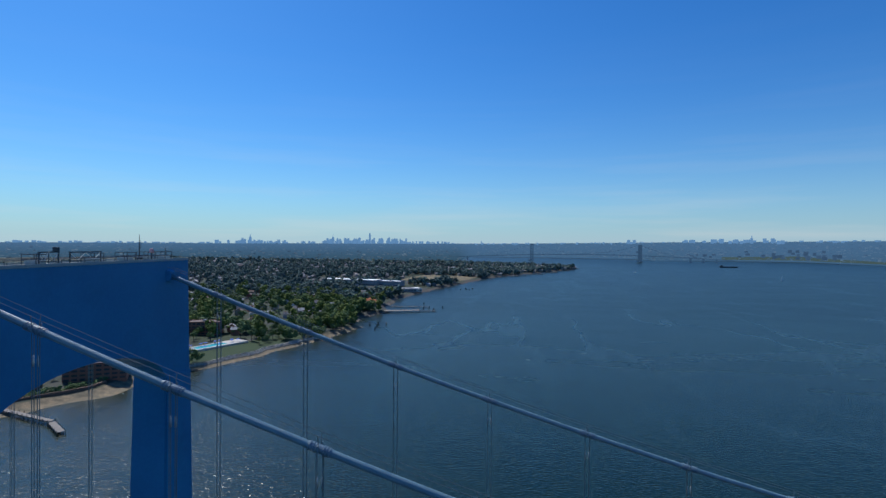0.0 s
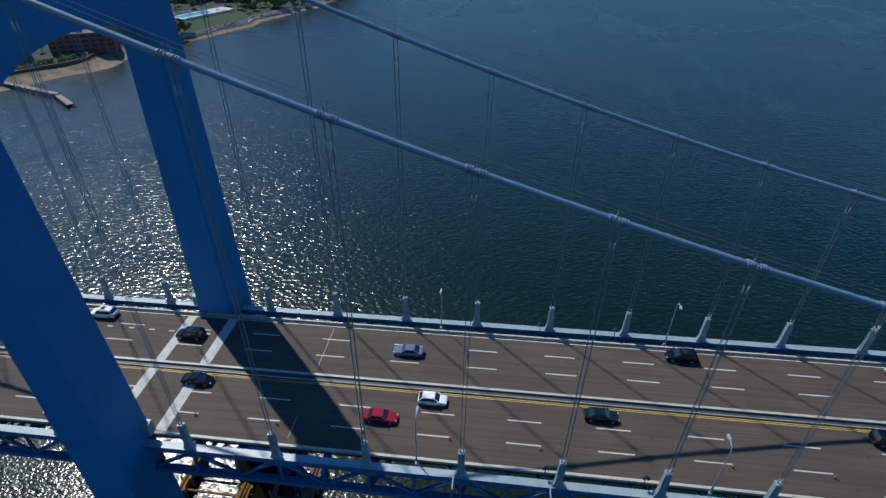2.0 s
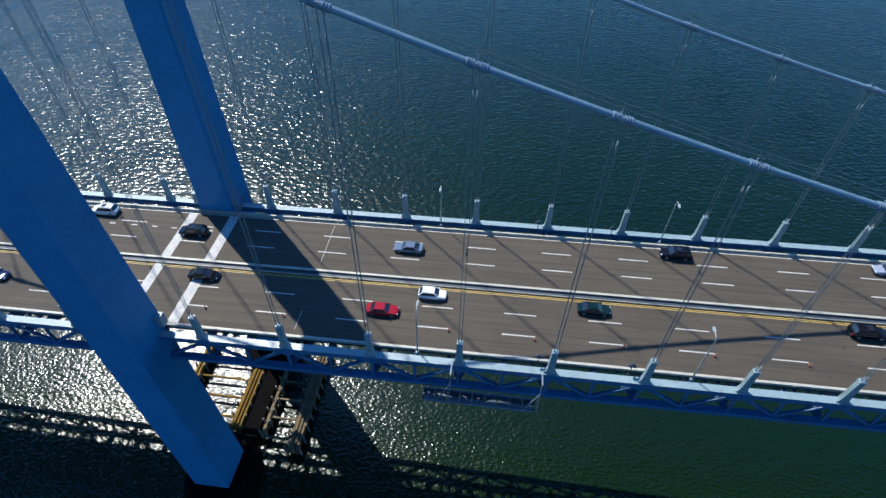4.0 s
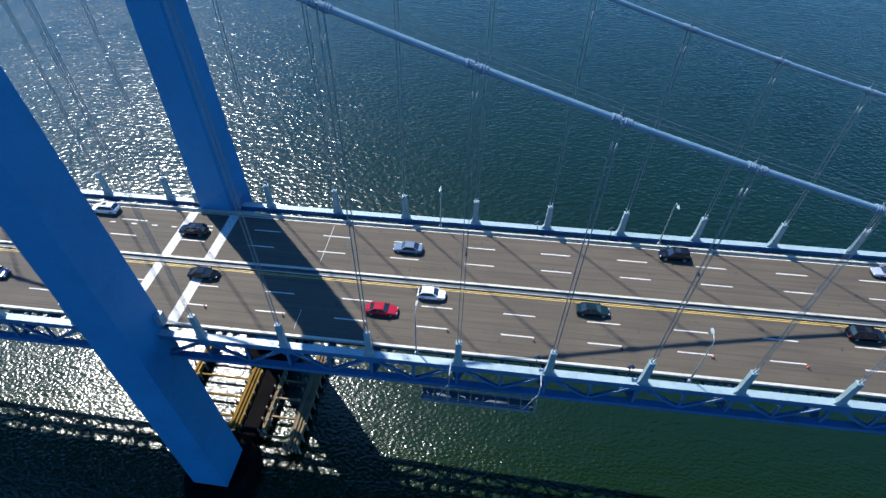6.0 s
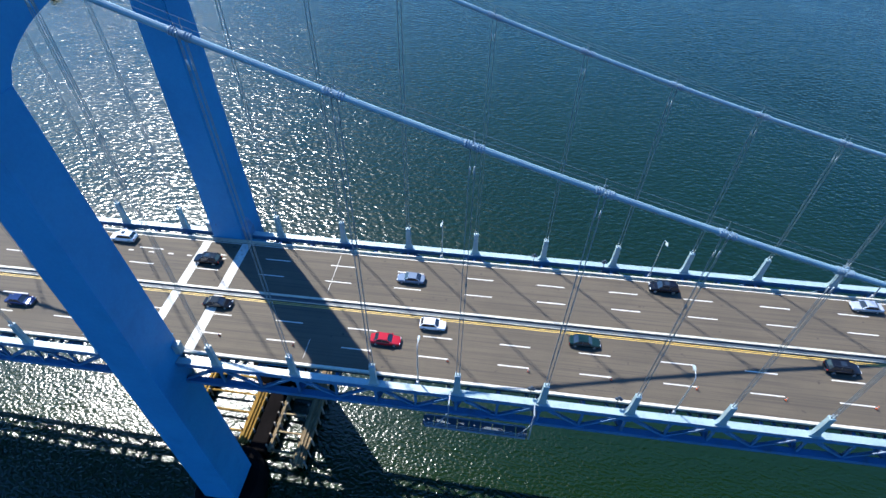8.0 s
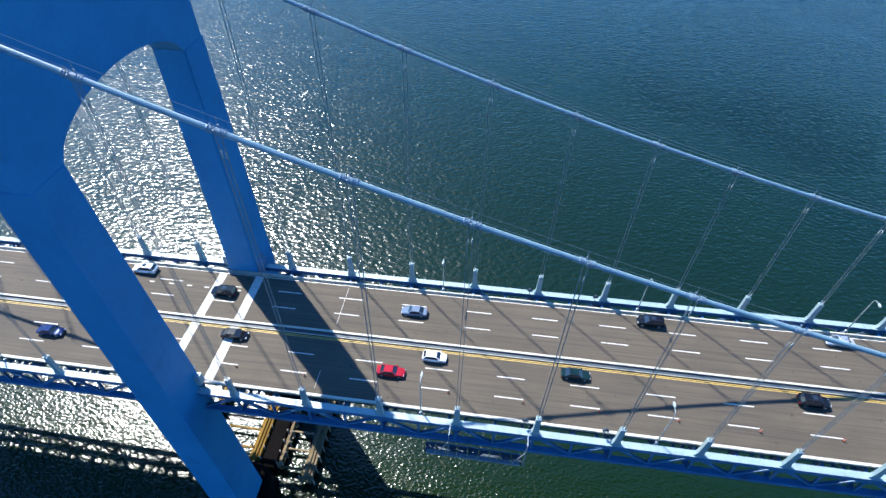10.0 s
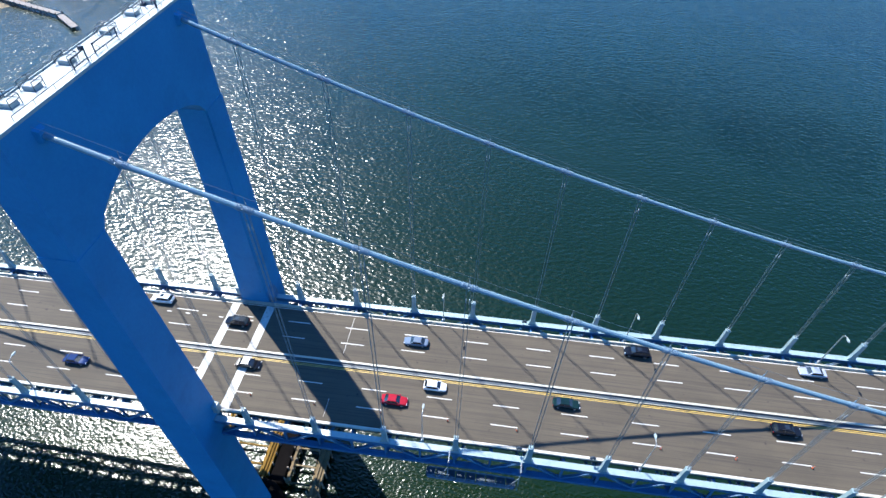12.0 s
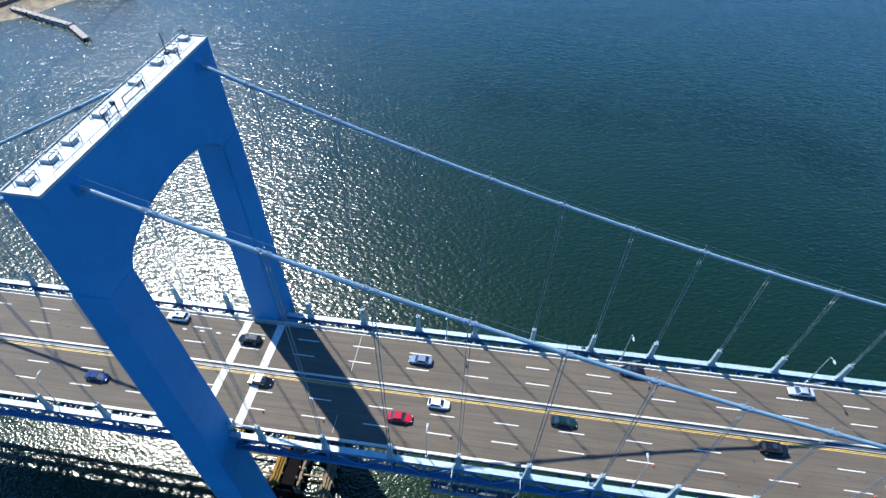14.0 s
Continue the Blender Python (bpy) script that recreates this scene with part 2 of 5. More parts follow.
def asphalt_surface():
    m, n, l, b = nodes_of("worn_asphalt")
    pos = n.new("ShaderNodeNewGeometry").outputs["Position"]
    mp = n.new("ShaderNodeMapping")
    mp.inputs["Scale"].default_value = (0.012, 0.9, 1)
    l.new(pos, mp.inputs["Vector"])
    fine = n.new("ShaderNodeMapping")
    fine.inputs["Scale"].default_value = (0.05, 4.0, 1)
    l.new(pos, fine.inputs["Vector"])
    lanes = noise_node(n, l, 1.0, 4.0, mp.outputs["Vector"], 0.6)
    tracks = noise_node(n, l, 1.0, 3.0, fine.outputs["Vector"], 0.6)
    patch = noise_node(n, l, 0.12, 5.0, pos)
    spots = noise_node(n, l, 1.1, 3.0, pos, 0.5)
    grain = noise_node(n, l, 9.0, 4.0, pos, 0.7)
    col = ramp_node(n, l, lanes, [(0.3, (0.04155, 0.0323, 0.02073)), (0.5, (0.06286, 0.04934, 0.03168)), (0.7, (0.07687, 0.06156, 0.04053))])
    col = mix_node(n, l, ramp_node(n, l, patch, [(0.4, (0.75, 0.75, 0.75)), (0.65, (1.08, 1.08, 1.08))]), (0, 0, 0), col)
    col = mix_node(n, l, 0.45, col, ramp_node(n, l, grain, [(0.3, (0.04779, 0.03892, 0.02562)), (0.7, (0.07947, 0.06461, 0.04286))]))
    col = mix_node(n, l, ramp_node(n, l, tracks, [(0.5, (0, 0, 0)), (0.64, (0.6, 0.6, 0.6))]), col, (0.02857, 0.02391, 0.0177))
    col = mix_node(n, l, ramp_node(n, l, spots, [(0.69, (0, 0, 0)), (0.73, (0.75, 0.75, 0.75))]), col, (0.01558, 0.01374, 0.01118))
    l.new(col, b.inputs["Base Color"])
    b.inputs["Roughness"].default_value = 0.85
    bp = n.new("ShaderNodeBump")
    bp.inputs["Strength"].default_value, bp.inputs["Distance"].default_value = 0.5, 0.012
    l.new(grain, bp.inputs["Height"])
    l.new(bp.outputs["Normal"], b.inputs["Normal"])
    return m


ASPHALT = asphalt_surface()

# ---- mesh helpers ----


class Build:
    """Collects vertices and faces."""

    def __init__(self):
        self.v, self.f = [], []

    def add(self, verts, faces):
        o = len(self.v)
        self.v += [tuple(p) for p in verts]
        self.f += [tuple(i + o for i in q) for q in faces]
        return self

    def box(self, x0, x1, y0, y1, z0, z1):
        return self.add([(x, y, z) for z in (z0, z1) for x, y in ((x0, y0), (x1, y0), (x1, y1), (x0, y1))],
                        [(3, 2, 1, 0), (4, 5, 6, 7), (0, 1, 5, 4), (1, 2, 6, 5), (2, 3, 7, 6), (3, 0, 4, 7)])

    def soft_box(self, x0, x1, y0, y1, z0, z1, r):
        """A box with its upright edges and upper rim cut back by r."""
        def ring(i, z):
            return [(x0 + r + i, y0 + i, z), (x1 - r - i, y0 + i, z), (x1 - i, y0 + r + i, z), (x1 - i, y1 - r - i, z),
                    (x1 - r - i, y1 - i, z), (x0 + r + i, y1 - i, z), (x0 + i, y1 - r - i, z), (x0 + i, y0 + r + i, z)]
        v = ring(0, z0) + ring(0, z1 - r) + ring(r * 0.8, z1)
        f = [tuple(range(7, -1, -1)), tuple(range(16, 24))]
        for k in (0, 8):
            f += [(k + i, k + (i + 1) % 8, k + 8 + (i + 1) % 8, k + 8 + i) for i in range(8)]
        return self.add(v, f)

    def beam(self, p, q, w, h, up=(0, 0, 1)):
        p, q = Vector(p), Vector(q)
        d = (q - p).normalized()
        s = d.cross(Vector(up))
        s = s.normalized() if s.length > 1e-5 else Vector((0, 1, 0))
        u = s.cross(d)
        c = [(a * w / 2, b * h / 2) for a, b in ((-1, -1), (1, -1), (1, 1), (-1, 1))]
        return self.add([e + s * a + u * b for e in (p, q) for a, b in c],
                        [(3, 2, 1, 0), (4, 5, 6, 7), (0, 1, 5, 4), (1, 2, 6, 5), (2, 3, 7, 6), (3, 0, 4, 7)])

    def i_beam(self, p, q, w, h, t, up=(0, 0, 1)):
        """An I-section from p to q: two flanges and a web."""
        p, q = Vector(p), Vector(q)
        d = (q - p).normalized()
        s = d.cross(Vector(up)).normalized()
        u = s.cross(d)
        for k in (-1, 1):
            self.beam(p + u * k * (h - t) / 2, q + u * k * (h - t) / 2, w, t, u)
        return self.beam(p, q, t, h - 2 * t, u)

    def tube(self, pts, r, n=8, cap=True):
        pts = [Vector(p) for p in pts]
        rs = r if isinstance(r, (list, tuple)) else [r] * len(pts)
        v = []
        for i, p in enumerate(pts):
            d = (pts[min(i + 1, len(pts) - 1)] - pts[max(i - 1, 0)]).normalized()
            a = d.orthogonal().normalized() if abs(d.z) > 0.95 else d.cross(Vector((0, 0, 1))).normalized()
            b = d.cross(a)
            v += [p + (a * math.cos(2 * math.pi * k / n) + b * math.sin(2 * math.pi * k / n)) * rs[i] for k in range(n)]
        f = [(i * n + k, i * n + (k + 1) % n, (i + 1) * n + (k + 1) % n, (i + 1) * n + k) for i in range(len(pts) - 1) for k in range(n)]
        if cap:
            f += [tuple(range(n - 1, -1, -1)), tuple(range((len(pts) - 1) * n, len(pts) * n))]
        return self.add(v, f)

    def loft(self, rings):
        """Closed rings of equal length joined one to the next, with both ends closed."""
        n = len(rings[0])
        f = [(i * n + k, i * n + (k + 1) % n, (i + 1) * n + (k + 1) % n, (i + 1) * n + k) for i in range(len(rings) - 1) for k in range(n)]
        f += [tuple(range(n - 1, -1, -1)), tuple(range((len(rings) - 1) * n, len(rings) * n))]
        return self.add([p for r in rings for p in r], f)

    def mesh(self, name, mat, smooth=False):
        me = bpy.data.meshes.new(name)
        me.from_pydata(self.v, [], self.f)
        me.materials.append(mat)
        if smooth:
            me.polygons.foreach_set("use_smooth", [True] * len(me.polygons))
        me.update()
        return me


def fixed_normals(me):
    bm = bmesh.new()
    bm.from_mesh(me)
    bmesh.ops.recalc_face_normals(bm, faces=bm.faces)
    bm.to_mesh(me)
    bm.free()
    return me


def thing(name, label, category, group="", kind="", at=(0, 0, 0), turn=0.0):
    ob = new(name)
    ob.empty_display_size = 0.5
    ob.matrix_basis = pose(*at, 0, 0, turn)
    return tagged(ob, label, category, group, kind)


def part(name, build, mat, parent, label="", at=(0, 0, 0), smooth=False):
    """One mesh object under a thing or a part; build may be a mesh that is shared."""
    me = build if isinstance(build, bpy.types.Mesh) else fixed_normals(build.mesh(name, mat, smooth))
    ob = new(name, me)
    ob.parent = parent
    ob.location = at
    return tagged(ob, label)


def single(name, build, mat, label, category, group="", kind="", at=(0, 0, 0), smooth=False):
    me = build if isinstance(build, bpy.types.Mesh) else fixed_normals(build.mesh(name, mat, smooth))
    ob = new(name, me)
    ob.location = at
    return tagged(ob, label, category, group, kind)


# ---- plan of the bridge ----
PANEL, HALF, SLOPE = 12.19, 14.22, 0.0245
KS = list(range(-10, 0)) + list(range(1, 21))


def hanger_x(k):
    return (9.5 + PANEL * (k - 1)) if k > 0 else -(9.5 + PANEL * (-k - 1))


def road_z(x):
    return 46.88 + SLOPE * x


def cable_z(x):
    return 107.09 - 0.3863 * x + 0.000764 * x * x if x >= 0 else 107.09 + 0.492 * x + 0.0003 * x * x


X0, X1 = hanger_x(-10) - 3, hanger_x(20) + 3


def sloped(b):
    """Lets a mesh built level along x follow the grade of the road."""
    b.v = [(x, y, z + road_z(x)) for x, y, z in b.v]
    return b


def long_box(x0, x1, y0, y1, z0, z1):
    return sloped(Build().box(x0, x1, y0, y1, z0, z1))


# ---- water and road ----
single("water", Build().add([(-9000, -9000, 0), (9000, -9000, 0), (9000, 9000, 0), (-9000, 9000, 0)], [(0, 1, 2, 3)]), WATER,
       "dark green bay water with small sunlit waves", "water", kind="structure")
road = single("road", long_box(X0, X1, -12.75, 12.3, -0.35, 0), ASPHALT, "worn grey-brown asphalt bridge roadway with six lanes", "road", kind="structure")

# ---- tower ----
def tower_half(z):
    return np.interp(z, (4, 47, 108.15), (3.3, 2.95, 2.2))


def tower_out(z):
    return np.interp(z, (4, 47, 108.15), (19.5, 19.15, 18.6))


def tower_in(z):
    return np.interp(z, (4, 47, 92.4), (12.0, 12.35, 13.45))


def build_tower():
    t = thing("bridge_tower", "blue-painted steel suspension bridge tower with an arched portal and white roof", "bridge tower")
    for s in (-1, 1):
        rings = []
        for z in (4.0, 12.0, 47.0, 70.0, 92.4):
            h, o, i = tower_half(z), tower_out(z), tower_in(z)
            c = 0.2
            h += 0.1
            xs = (-h, -h + c, h - c, h)
            ys = [s * v for v in (i - 0.1, i - 0.1 + c, o + 0.1 - c, o + 0.1)]
            rings.append([(xs[p], ys[q], z) for p, q in ((1, 0), (2, 0), (2, 1), (3, 1), (3, 3), (0, 3), (0, 1), (1, 1))])
        leg = part("leg", Build().loft(rings), BLUE, t)
        z0, z1 = road_z(0) - 0.4, road_z(0) + 4.6
        for z in (z0, z1):
            h, o, i = tower_half(z) + 0.1, tower_out(z) + 0.1, tower_in(z) - 0.1
            b = Build().loft([[(-h, s * i, z - 0.14), (h, s * i, z - 0.14), (h, s * o, z - 0.14), (-h, s * o, z - 0.14)], [(-h, s * i, z + 0.14), (h, s * i, z + 0.14), (h, s * o, z + 0.14), (-h, s * o, z + 0.14)]])
            part("stiffening_band", b, BLUE, leg)
        # door panel at road level and the dark bracket at the foot of the leg
        zr = road_z(0)
        i = tower_in(zr + 2.5) - 0.03
        for x in (-1.7, 1.7):
            part("door_frame", Build().box(x - 0.06, x + 0.06, s * i - 0.05, s * i + 0.05, zr + 0.3, zr + 3.7), STEELDARK, leg)
        part("door_frame", Build().box(-1.63, 1.63, s * i - 0.05, s * i + 0.05, zr + 0.32, zr + 0.44), STEELDARK, leg)
        b = Build().loft([[(2.97, s * y, zr + z) for y, z in ((12.5, 0.2), (15.2, 0.2), (15.2, 3.8), (12.5, 3.2))], [(4.1, s * y, zr + z) for y, z in ((12.6, 0.2), (15.0, 0.2), (15.0, 2.2), (12.6, 1.8))]])
        if s > 0:
            part("bearing_bracket", b, DECKBLUE, leg, "dark blue bracket at the foot of the leg")
        for e in ((-1,) if s > 0 else (-1, 1)):
            part("equipment_box", Build().soft_box(e * 3.45 - 0.5, e * 3.45 + 0.5, s * 13.2 - 0.6, s * 13.2 + 0.6, road_z(0) + 1.3, road_z(0) + 3.4, 0.08), PALE, leg, "pale blue equipment box")
    # head with the arched soffit
    outline = [(-tower_out(92.4), 92.4), (-18.6, 108.15), (18.6, 108.15), (tower_out(92.4), 92.4)]
    arch = []
    for k in range(25):
        y = 13.45 - 26.9 * k / 24
        arch.append((y, 92.4 + 4.75 * (1 - abs(y / 13.45) ** 2.0) ** 0.62))
    ring = outline + arch
    b = Build().loft([[(-tower_half(z), y, z) for y, z in ring], [(tower_half(z), y, z) for y, z in ring]])
    part("portal_head", b, BLUE, t)
    part("roof", Build().box(-2.28, 2.28, -18.7, 18.7, 108.153, 108.3), ROOFWHITE, t, "white-painted tower roof")
    b = Build()
    for y in (-18.62, 18.62):
        b.box(-2.2, 2.2, y - 0.06, y + 0.06, 108.304, 108.5)
    for x in (-2.2, 2.2):
        b.box(x - 0.06, x + 0.06, -18.56, 18.56, 108.304, 108.5)
    part("roof_kerb", b, ROOFWHITE, t)
    for s in (-1, 1):
        for e in (-1, 1):
            y, z = s * HALF, cable_z(2.4)
            b = Build().loft([[(e * 2.1, y - 0.75, z - 0.75), (e * 2.1, y + 0.75, z - 0.75), (e * 2.1, y + 0.75, z + 0.9), (e * 2.1, y - 0.75, z + 0.9)],
                              [(e * 2.75, y - 0.5, z - 0.7), (e * 2.75, y + 0.5, z - 0.7), (e * 2.75, y + 0.5, z + 0.5), (e * 2.75, y - 0.5, z + 0.5)]])
            part("cable_hood", b, BLUE, t)
    # plate joints of the portal and legs, thin proud welds
    for s in (-1, 1):
        for z in np.arange(55, 92, 6.1):
            h, o, i = tower_half(z) + 0.012, tower_out(z) + 0.012, tower_in(z) - 0.012
            b = Build().loft([[(-h, s * i, z), (h, s * i, z), (h, s * o, z), (-h, s * o, z)], [(-h, s * i, z + 0.05), (h, s * i, z + 0.05), (h, s * o, z + 0.05), (-h, s * o, z + 0.05)]])
            part("plate_joint", b, BLUE, t)
    return t


build_tower()


def roof_hatch(y, x=-0.75):
    """A saddle access cover with a low guard rail round it."""
    t = thing("roof_hatch", "grey raised access hatch with guard rails on the white tower roof", "roof hatch", "hatches on the tower roof", at=(x, y, 108.304))
    part("cover", Build().soft_box(-0.75, 0.75, -0.62, 0.62, 0, 0.5, 0.1), ROOFWHITE, t)
    for sx in (-0.85, 0.85):
        b = Build()
        for sy in (-0.75, 0.75):
            b.tube([(sx, sy, 0), (sx, sy, 1.05)], 0.045, 6)
        for z in (0.55, 1.05):
            b.tube([(sx, -0.75, z), (sx, 0.75, z)], 0.045, 6)
        part("guard_rail", b, STEELDARK, t)
    b = Build()
    for z in (0.55, 1.05):
        b.tube([(-0.85, 0.75, z), (0.85, 0.75, z)], 0.045, 6)
    part("back_rail", b, STEELDARK, t)
    return t


for i, y in enumerate((-16.6, -12.9, -9.4, -3.7, 4.1, 9.6, 13.6, 17.2)):
    roof_hatch(y)


def roof_gantry(y0, y1, x, h, detail):
    t = thing("roof_gantry", "dark steel trussed maintenance gantry on the tower roof", "gantry", "gantries on the tower roof", at=(x, (y0 + y1) / 2, 108.304))
    w = (y1 - y0) / 2
    for sy in (-w, w):
        part("post", Build().box(-0.06, 0.06, sy - 0.06, sy + 0.06, 0, h), STEELDARK, t)
    part("top_beam", Build().box(-0.06, 0.06, -w - 0.1, w + 0.1, h, h + 0.13), STEELDARK, t)
    part("lower_beam", Build().box(-0.05, 0.05, -w + 0.06, w - 0.06, h * 0.25, h * 0.25 + 0.08), STEELDARK, t)
    n = 4
    for k in range(n):
        a, c = -w + 2 * w * k / n, -w + 2 * w * (k + 1) / n
        part("brace", Build().beam((0, a, h * 0.3 if k % 2 else h), (0, c, h if k % 2 else h * 0.3), 0.05, 0.05, (1, 0, 0)), GREY, t)
    if detail:
        part("floodlight", Build().soft_box(-0.3, 0.3, w - 0.5, w - 0.1, h + 0.13, h + 0.6, 0.06), STEELDARK, t)
    return t


roof_gantry(-1.4, 3.0, 1.2, 1.2, False)
roof_gantry(-5.3, -2.9, 1.2, 1.25, True)


def roof_mast(x, y, h):
    t = thing("antenna_mast", "thin steel antenna mast on the tower roof", "antenna", at=(x, y, 108.304))
    part("mast", Build().tube([(0, 0, 0.3), (0, 0, h * 0.6), (0, 0, h)], [0.09, 0.07, 0.03], 6), STEELDARK, t)
    part("foot", Build().soft_box(-0.3, 0.3, -0.3, 0.3, 0, 0.35, 0.05), STEELDARK, t)
    part("whip", Build().tube([(0.0, 0.12, h * 0.45), (0.0, 0.3, h * 0.5), (0.0, 0.3, h * 0.8)], 0.025, 5), STEELDARK, t)


roof_mast(-1.0, 12.6, 3.4)
roof_mast(-1.0, 18.1, 1.6)
beacon = thing("warning_beacon", "red aviation warning beacon on the tower roof", "beacon", at=(1.2, 12.0, 108.304))
part("stand", Build().tube([(0, 0, 0), (0, 0, 1.0)], 0.12, 8), STEELDARK, beacon)
part("lens", Build().loft([[(0.28 * math.cos(a) * r, 0.28 * math.sin(a) * r, z) for a in np.arange(8) * math.pi / 4] for r, z in ((1, 1.0), (1.05, 1.3), (0.6, 1.55))]),
     surface("red_lamp_glass", (0.55, 0.25, 0.25), (0.7, 0.4, 0.4), 1, 5, 0.2, 0, 0), beacon, "red glass lens", smooth=True)
b = Build()
for x in (1.75, -1.75):
    for y in np.arange(-15.5, 15.6, 3.1):
        b.tube([(x, y, 108.304), (x, y, 108.9)], 0.035, 5)
    b.tube([(x, -15.5, 108.9), (x, 15.5, 108.9)], 0.04, 5)
single("roof_guard_rail", b, STEELDARK, "low dark pipe rails along both edges of the tower roof", "railing")


def build_pier():
    t = thing("tower_pier", "concrete foundation pier under the bridge tower, the deck's shade painted in as black", "bridge pier")
    for s in (-1, 1):
        ring = [(7.0 * math.cos(a), s * 15.8 + 8.2 * math.sin(a)) for a in np.arange(16) * math.pi / 8]
        part("plinth", Build().loft([[(x * 1.08, s * 15.8 + (y - s * 15.8) * 1.08, -3) for x, y in ring], [(x, y, 2.6) for x, y in ring], [(x * 0.86, s * 15.8 + (y - s * 15.8) * 0.86, 3.9) for x, y in ring]]), PIERSHADE, t)
    part("connecting_wall", Build().soft_box(0.7, 4.4, -8.3, 8.3, -3, 2.2, 0.3), PIERSHADE, t)


build_pier()


GOLD = surface("golden_timber", (0.13, 0.07, 0.013), (0.25, 0.145, 0.03), 0.5, 6.0, 0.9, 0.0, 0.01, dirt=(0.06, 0.04, 0.015), vary=0.3, spec=0.15)
TAN = surface("tan_weathered_timber", (0.11, 0.08, 0.045), (0.2, 0.15, 0.085), 0.5, 6.0, 0.9, 0.0, 0.01, dirt=(0.05, 0.04, 0.025), vary=0.3, spec=0.15)


def fender(label, walls, cross, mat):
    """Two walls of long timbers on piles, tied by cross beams. walls: x from and to, y from and to, number of timbers."""
    t = thing("timber_fender", label, "fender", "fenders round the tower pier")
    for xa, xb, ya, yb, n in walls:
        w = (xb - xa) / n
        for k in range(n):
            top = 2.5 + 0.35 * ((k * 2) % 3)
            part("long_timber", Build().soft_box(xa + k * w + 0.05, xa + (k + 1) * w - 0.05, ya + 0.3 * (k % 2), yb, top - 0.55, top, 0.06), mat, t)
            part("long_timber", Build().soft_box(xa + k * w + 0.09, xa + (k + 1) * w - 0.09, ya + 0.2, yb, top - 1.5, top - 0.95, 0.06), mat, t)
        for y in np.arange(ya + 0.8, yb, 2.6):
            part("fender_pile", Build().tube([(xa - 0.28, y, -3), (xa - 0.25, y, 3.4)], [0.24, 0.2], 7), OLDWOOD, t)
            part("fender_pile", Build().tube([(xb + 0.28, y, -3), (xb + 0.25, y, 3.1)], [0.24, 0.2], 7), OLDWOOD, t)
    x0, x1 = walls[0][1], walls[1][0]
    for y in cross:
        part("cross_beam", Build().soft_box(x0 - 0.3, x1 + 0.3, y - 0.2, y + 0.2, 1.55, 1.95, 0.05), mat, t)


fender("golden weathered timber fender walls beside the tower pier", ((-15.6, -13.9, -7.0, 13.5, 3), (-2.3, 0.2, -7.4, 7.3, 4)), (-4.2, 0.3, 4.8, 9.3), GOLD)
fender("tan weathered timber fender walls beside the tower pier", ((4.9, 5.7, -8.0, 8.0, 1), (11.2, 13.8, -10.5, 15.0, 4)), (-7.6, -3.2, 1.2, 5.6), TAN)

# ---- cables ----


def main_cable(s):
    t = thing("main_cable", "pale blue wrapped main suspension cable with bands and hand ropes", "cable", "main cables of the bridge")
    xs = list(np.arange(-122, -2.4, 4.0)) + [-2.5]
    part("cable_strand", Build().tube([(x, s * HALF, cable_z(x)) for x in xs], 0.3, 14), CABLE, t, smooth=True)
    xs = [2.5] + list(np.arange(4, X1, 4.0))
    part("cable_strand", Build().tube([(x, s * HALF, cable_z(x)) for x in xs], 0.3, 14), CABLE, t, smooth=True)
    for o in (-0.5, 0.5):
        for x0, x1 in ((-122, -2.3), (2.3, X1)):
            xs = np.arange(x0, x1 + 0.1, (x1 - x0) / 30)
            part("hand_rope", Build().tube([(x, s * HALF + o, cable_z(x) + 1.15) for x in xs], 0.022, 4), ROPE, t)
    for k in KS:
        x = hanger_x(k)
        z = cable_z(x)
        if z < road_z(x) + 5:
            continue
        d = Vector((1, 0, (cable_z(x + 0.5) - cable_z(x - 0.5)))).normalized()
        p = Vector((x, s * HALF, z))
        b = Build()
        cs, rs = [-1.0], [0.31]
        for c in (-0.82, -0.58, -0.34, 0.34, 0.58, 0.82):
            cs += [c - 0.07, c - 0.05, c + 0.05, c + 0.07]
            rs += [0.34, 0.4, 0.4, 0.34]
        b.tube([p + d * c for c in cs + [1.0]], rs + [0.31], 12)
        b.tube([p + Vector((0, -0.45, -0.15)), p + Vector((0, -0.5, 0.42))], 0.09, 6).tube([p + Vector((0, 0.45, -0.15)), p + Vector((0, 0.5, 0.42))], 0.09, 6)
        part("cable_band", b, BAND, t, "bolted cable band")
        for o in (-0.5, 0.5):
            part("stanchion", Build().tube([p + Vector((0, o * 0.7, 0.25)), p + Vector((0, o, 1.2))], 0.035, 5), ROPE, t)
    return t


for s in (-1, 1):
    main_cable(s)


def post_mesh():
    """A suspender post: a slim upright with a flared foot, its top at 0."""
    b = Build()
    prof = [(-4.66, 0.85), (-4.2, 0.62), (-3.8, 0.5), (-3.0, 0.44), (-1.0, 0.41), (-0.12, 0.36), (0.0, 0.25)]
    b.loft([[(-w, -0.3, z), (w, -0.3, z), (w, 0.3, z), (-w, 0.3, z)] for z, w in prof])
    return fixed_normals(b.mesh("post", PALE))


POST = post_mesh()
SOCKET = fixed_normals(Build().tube([(0, 0, -0.5), (0, 0, -0.2), (0, 0, 0.4)], [0.07, 0.085, 0.05], 8).mesh("socket", GREY, True))
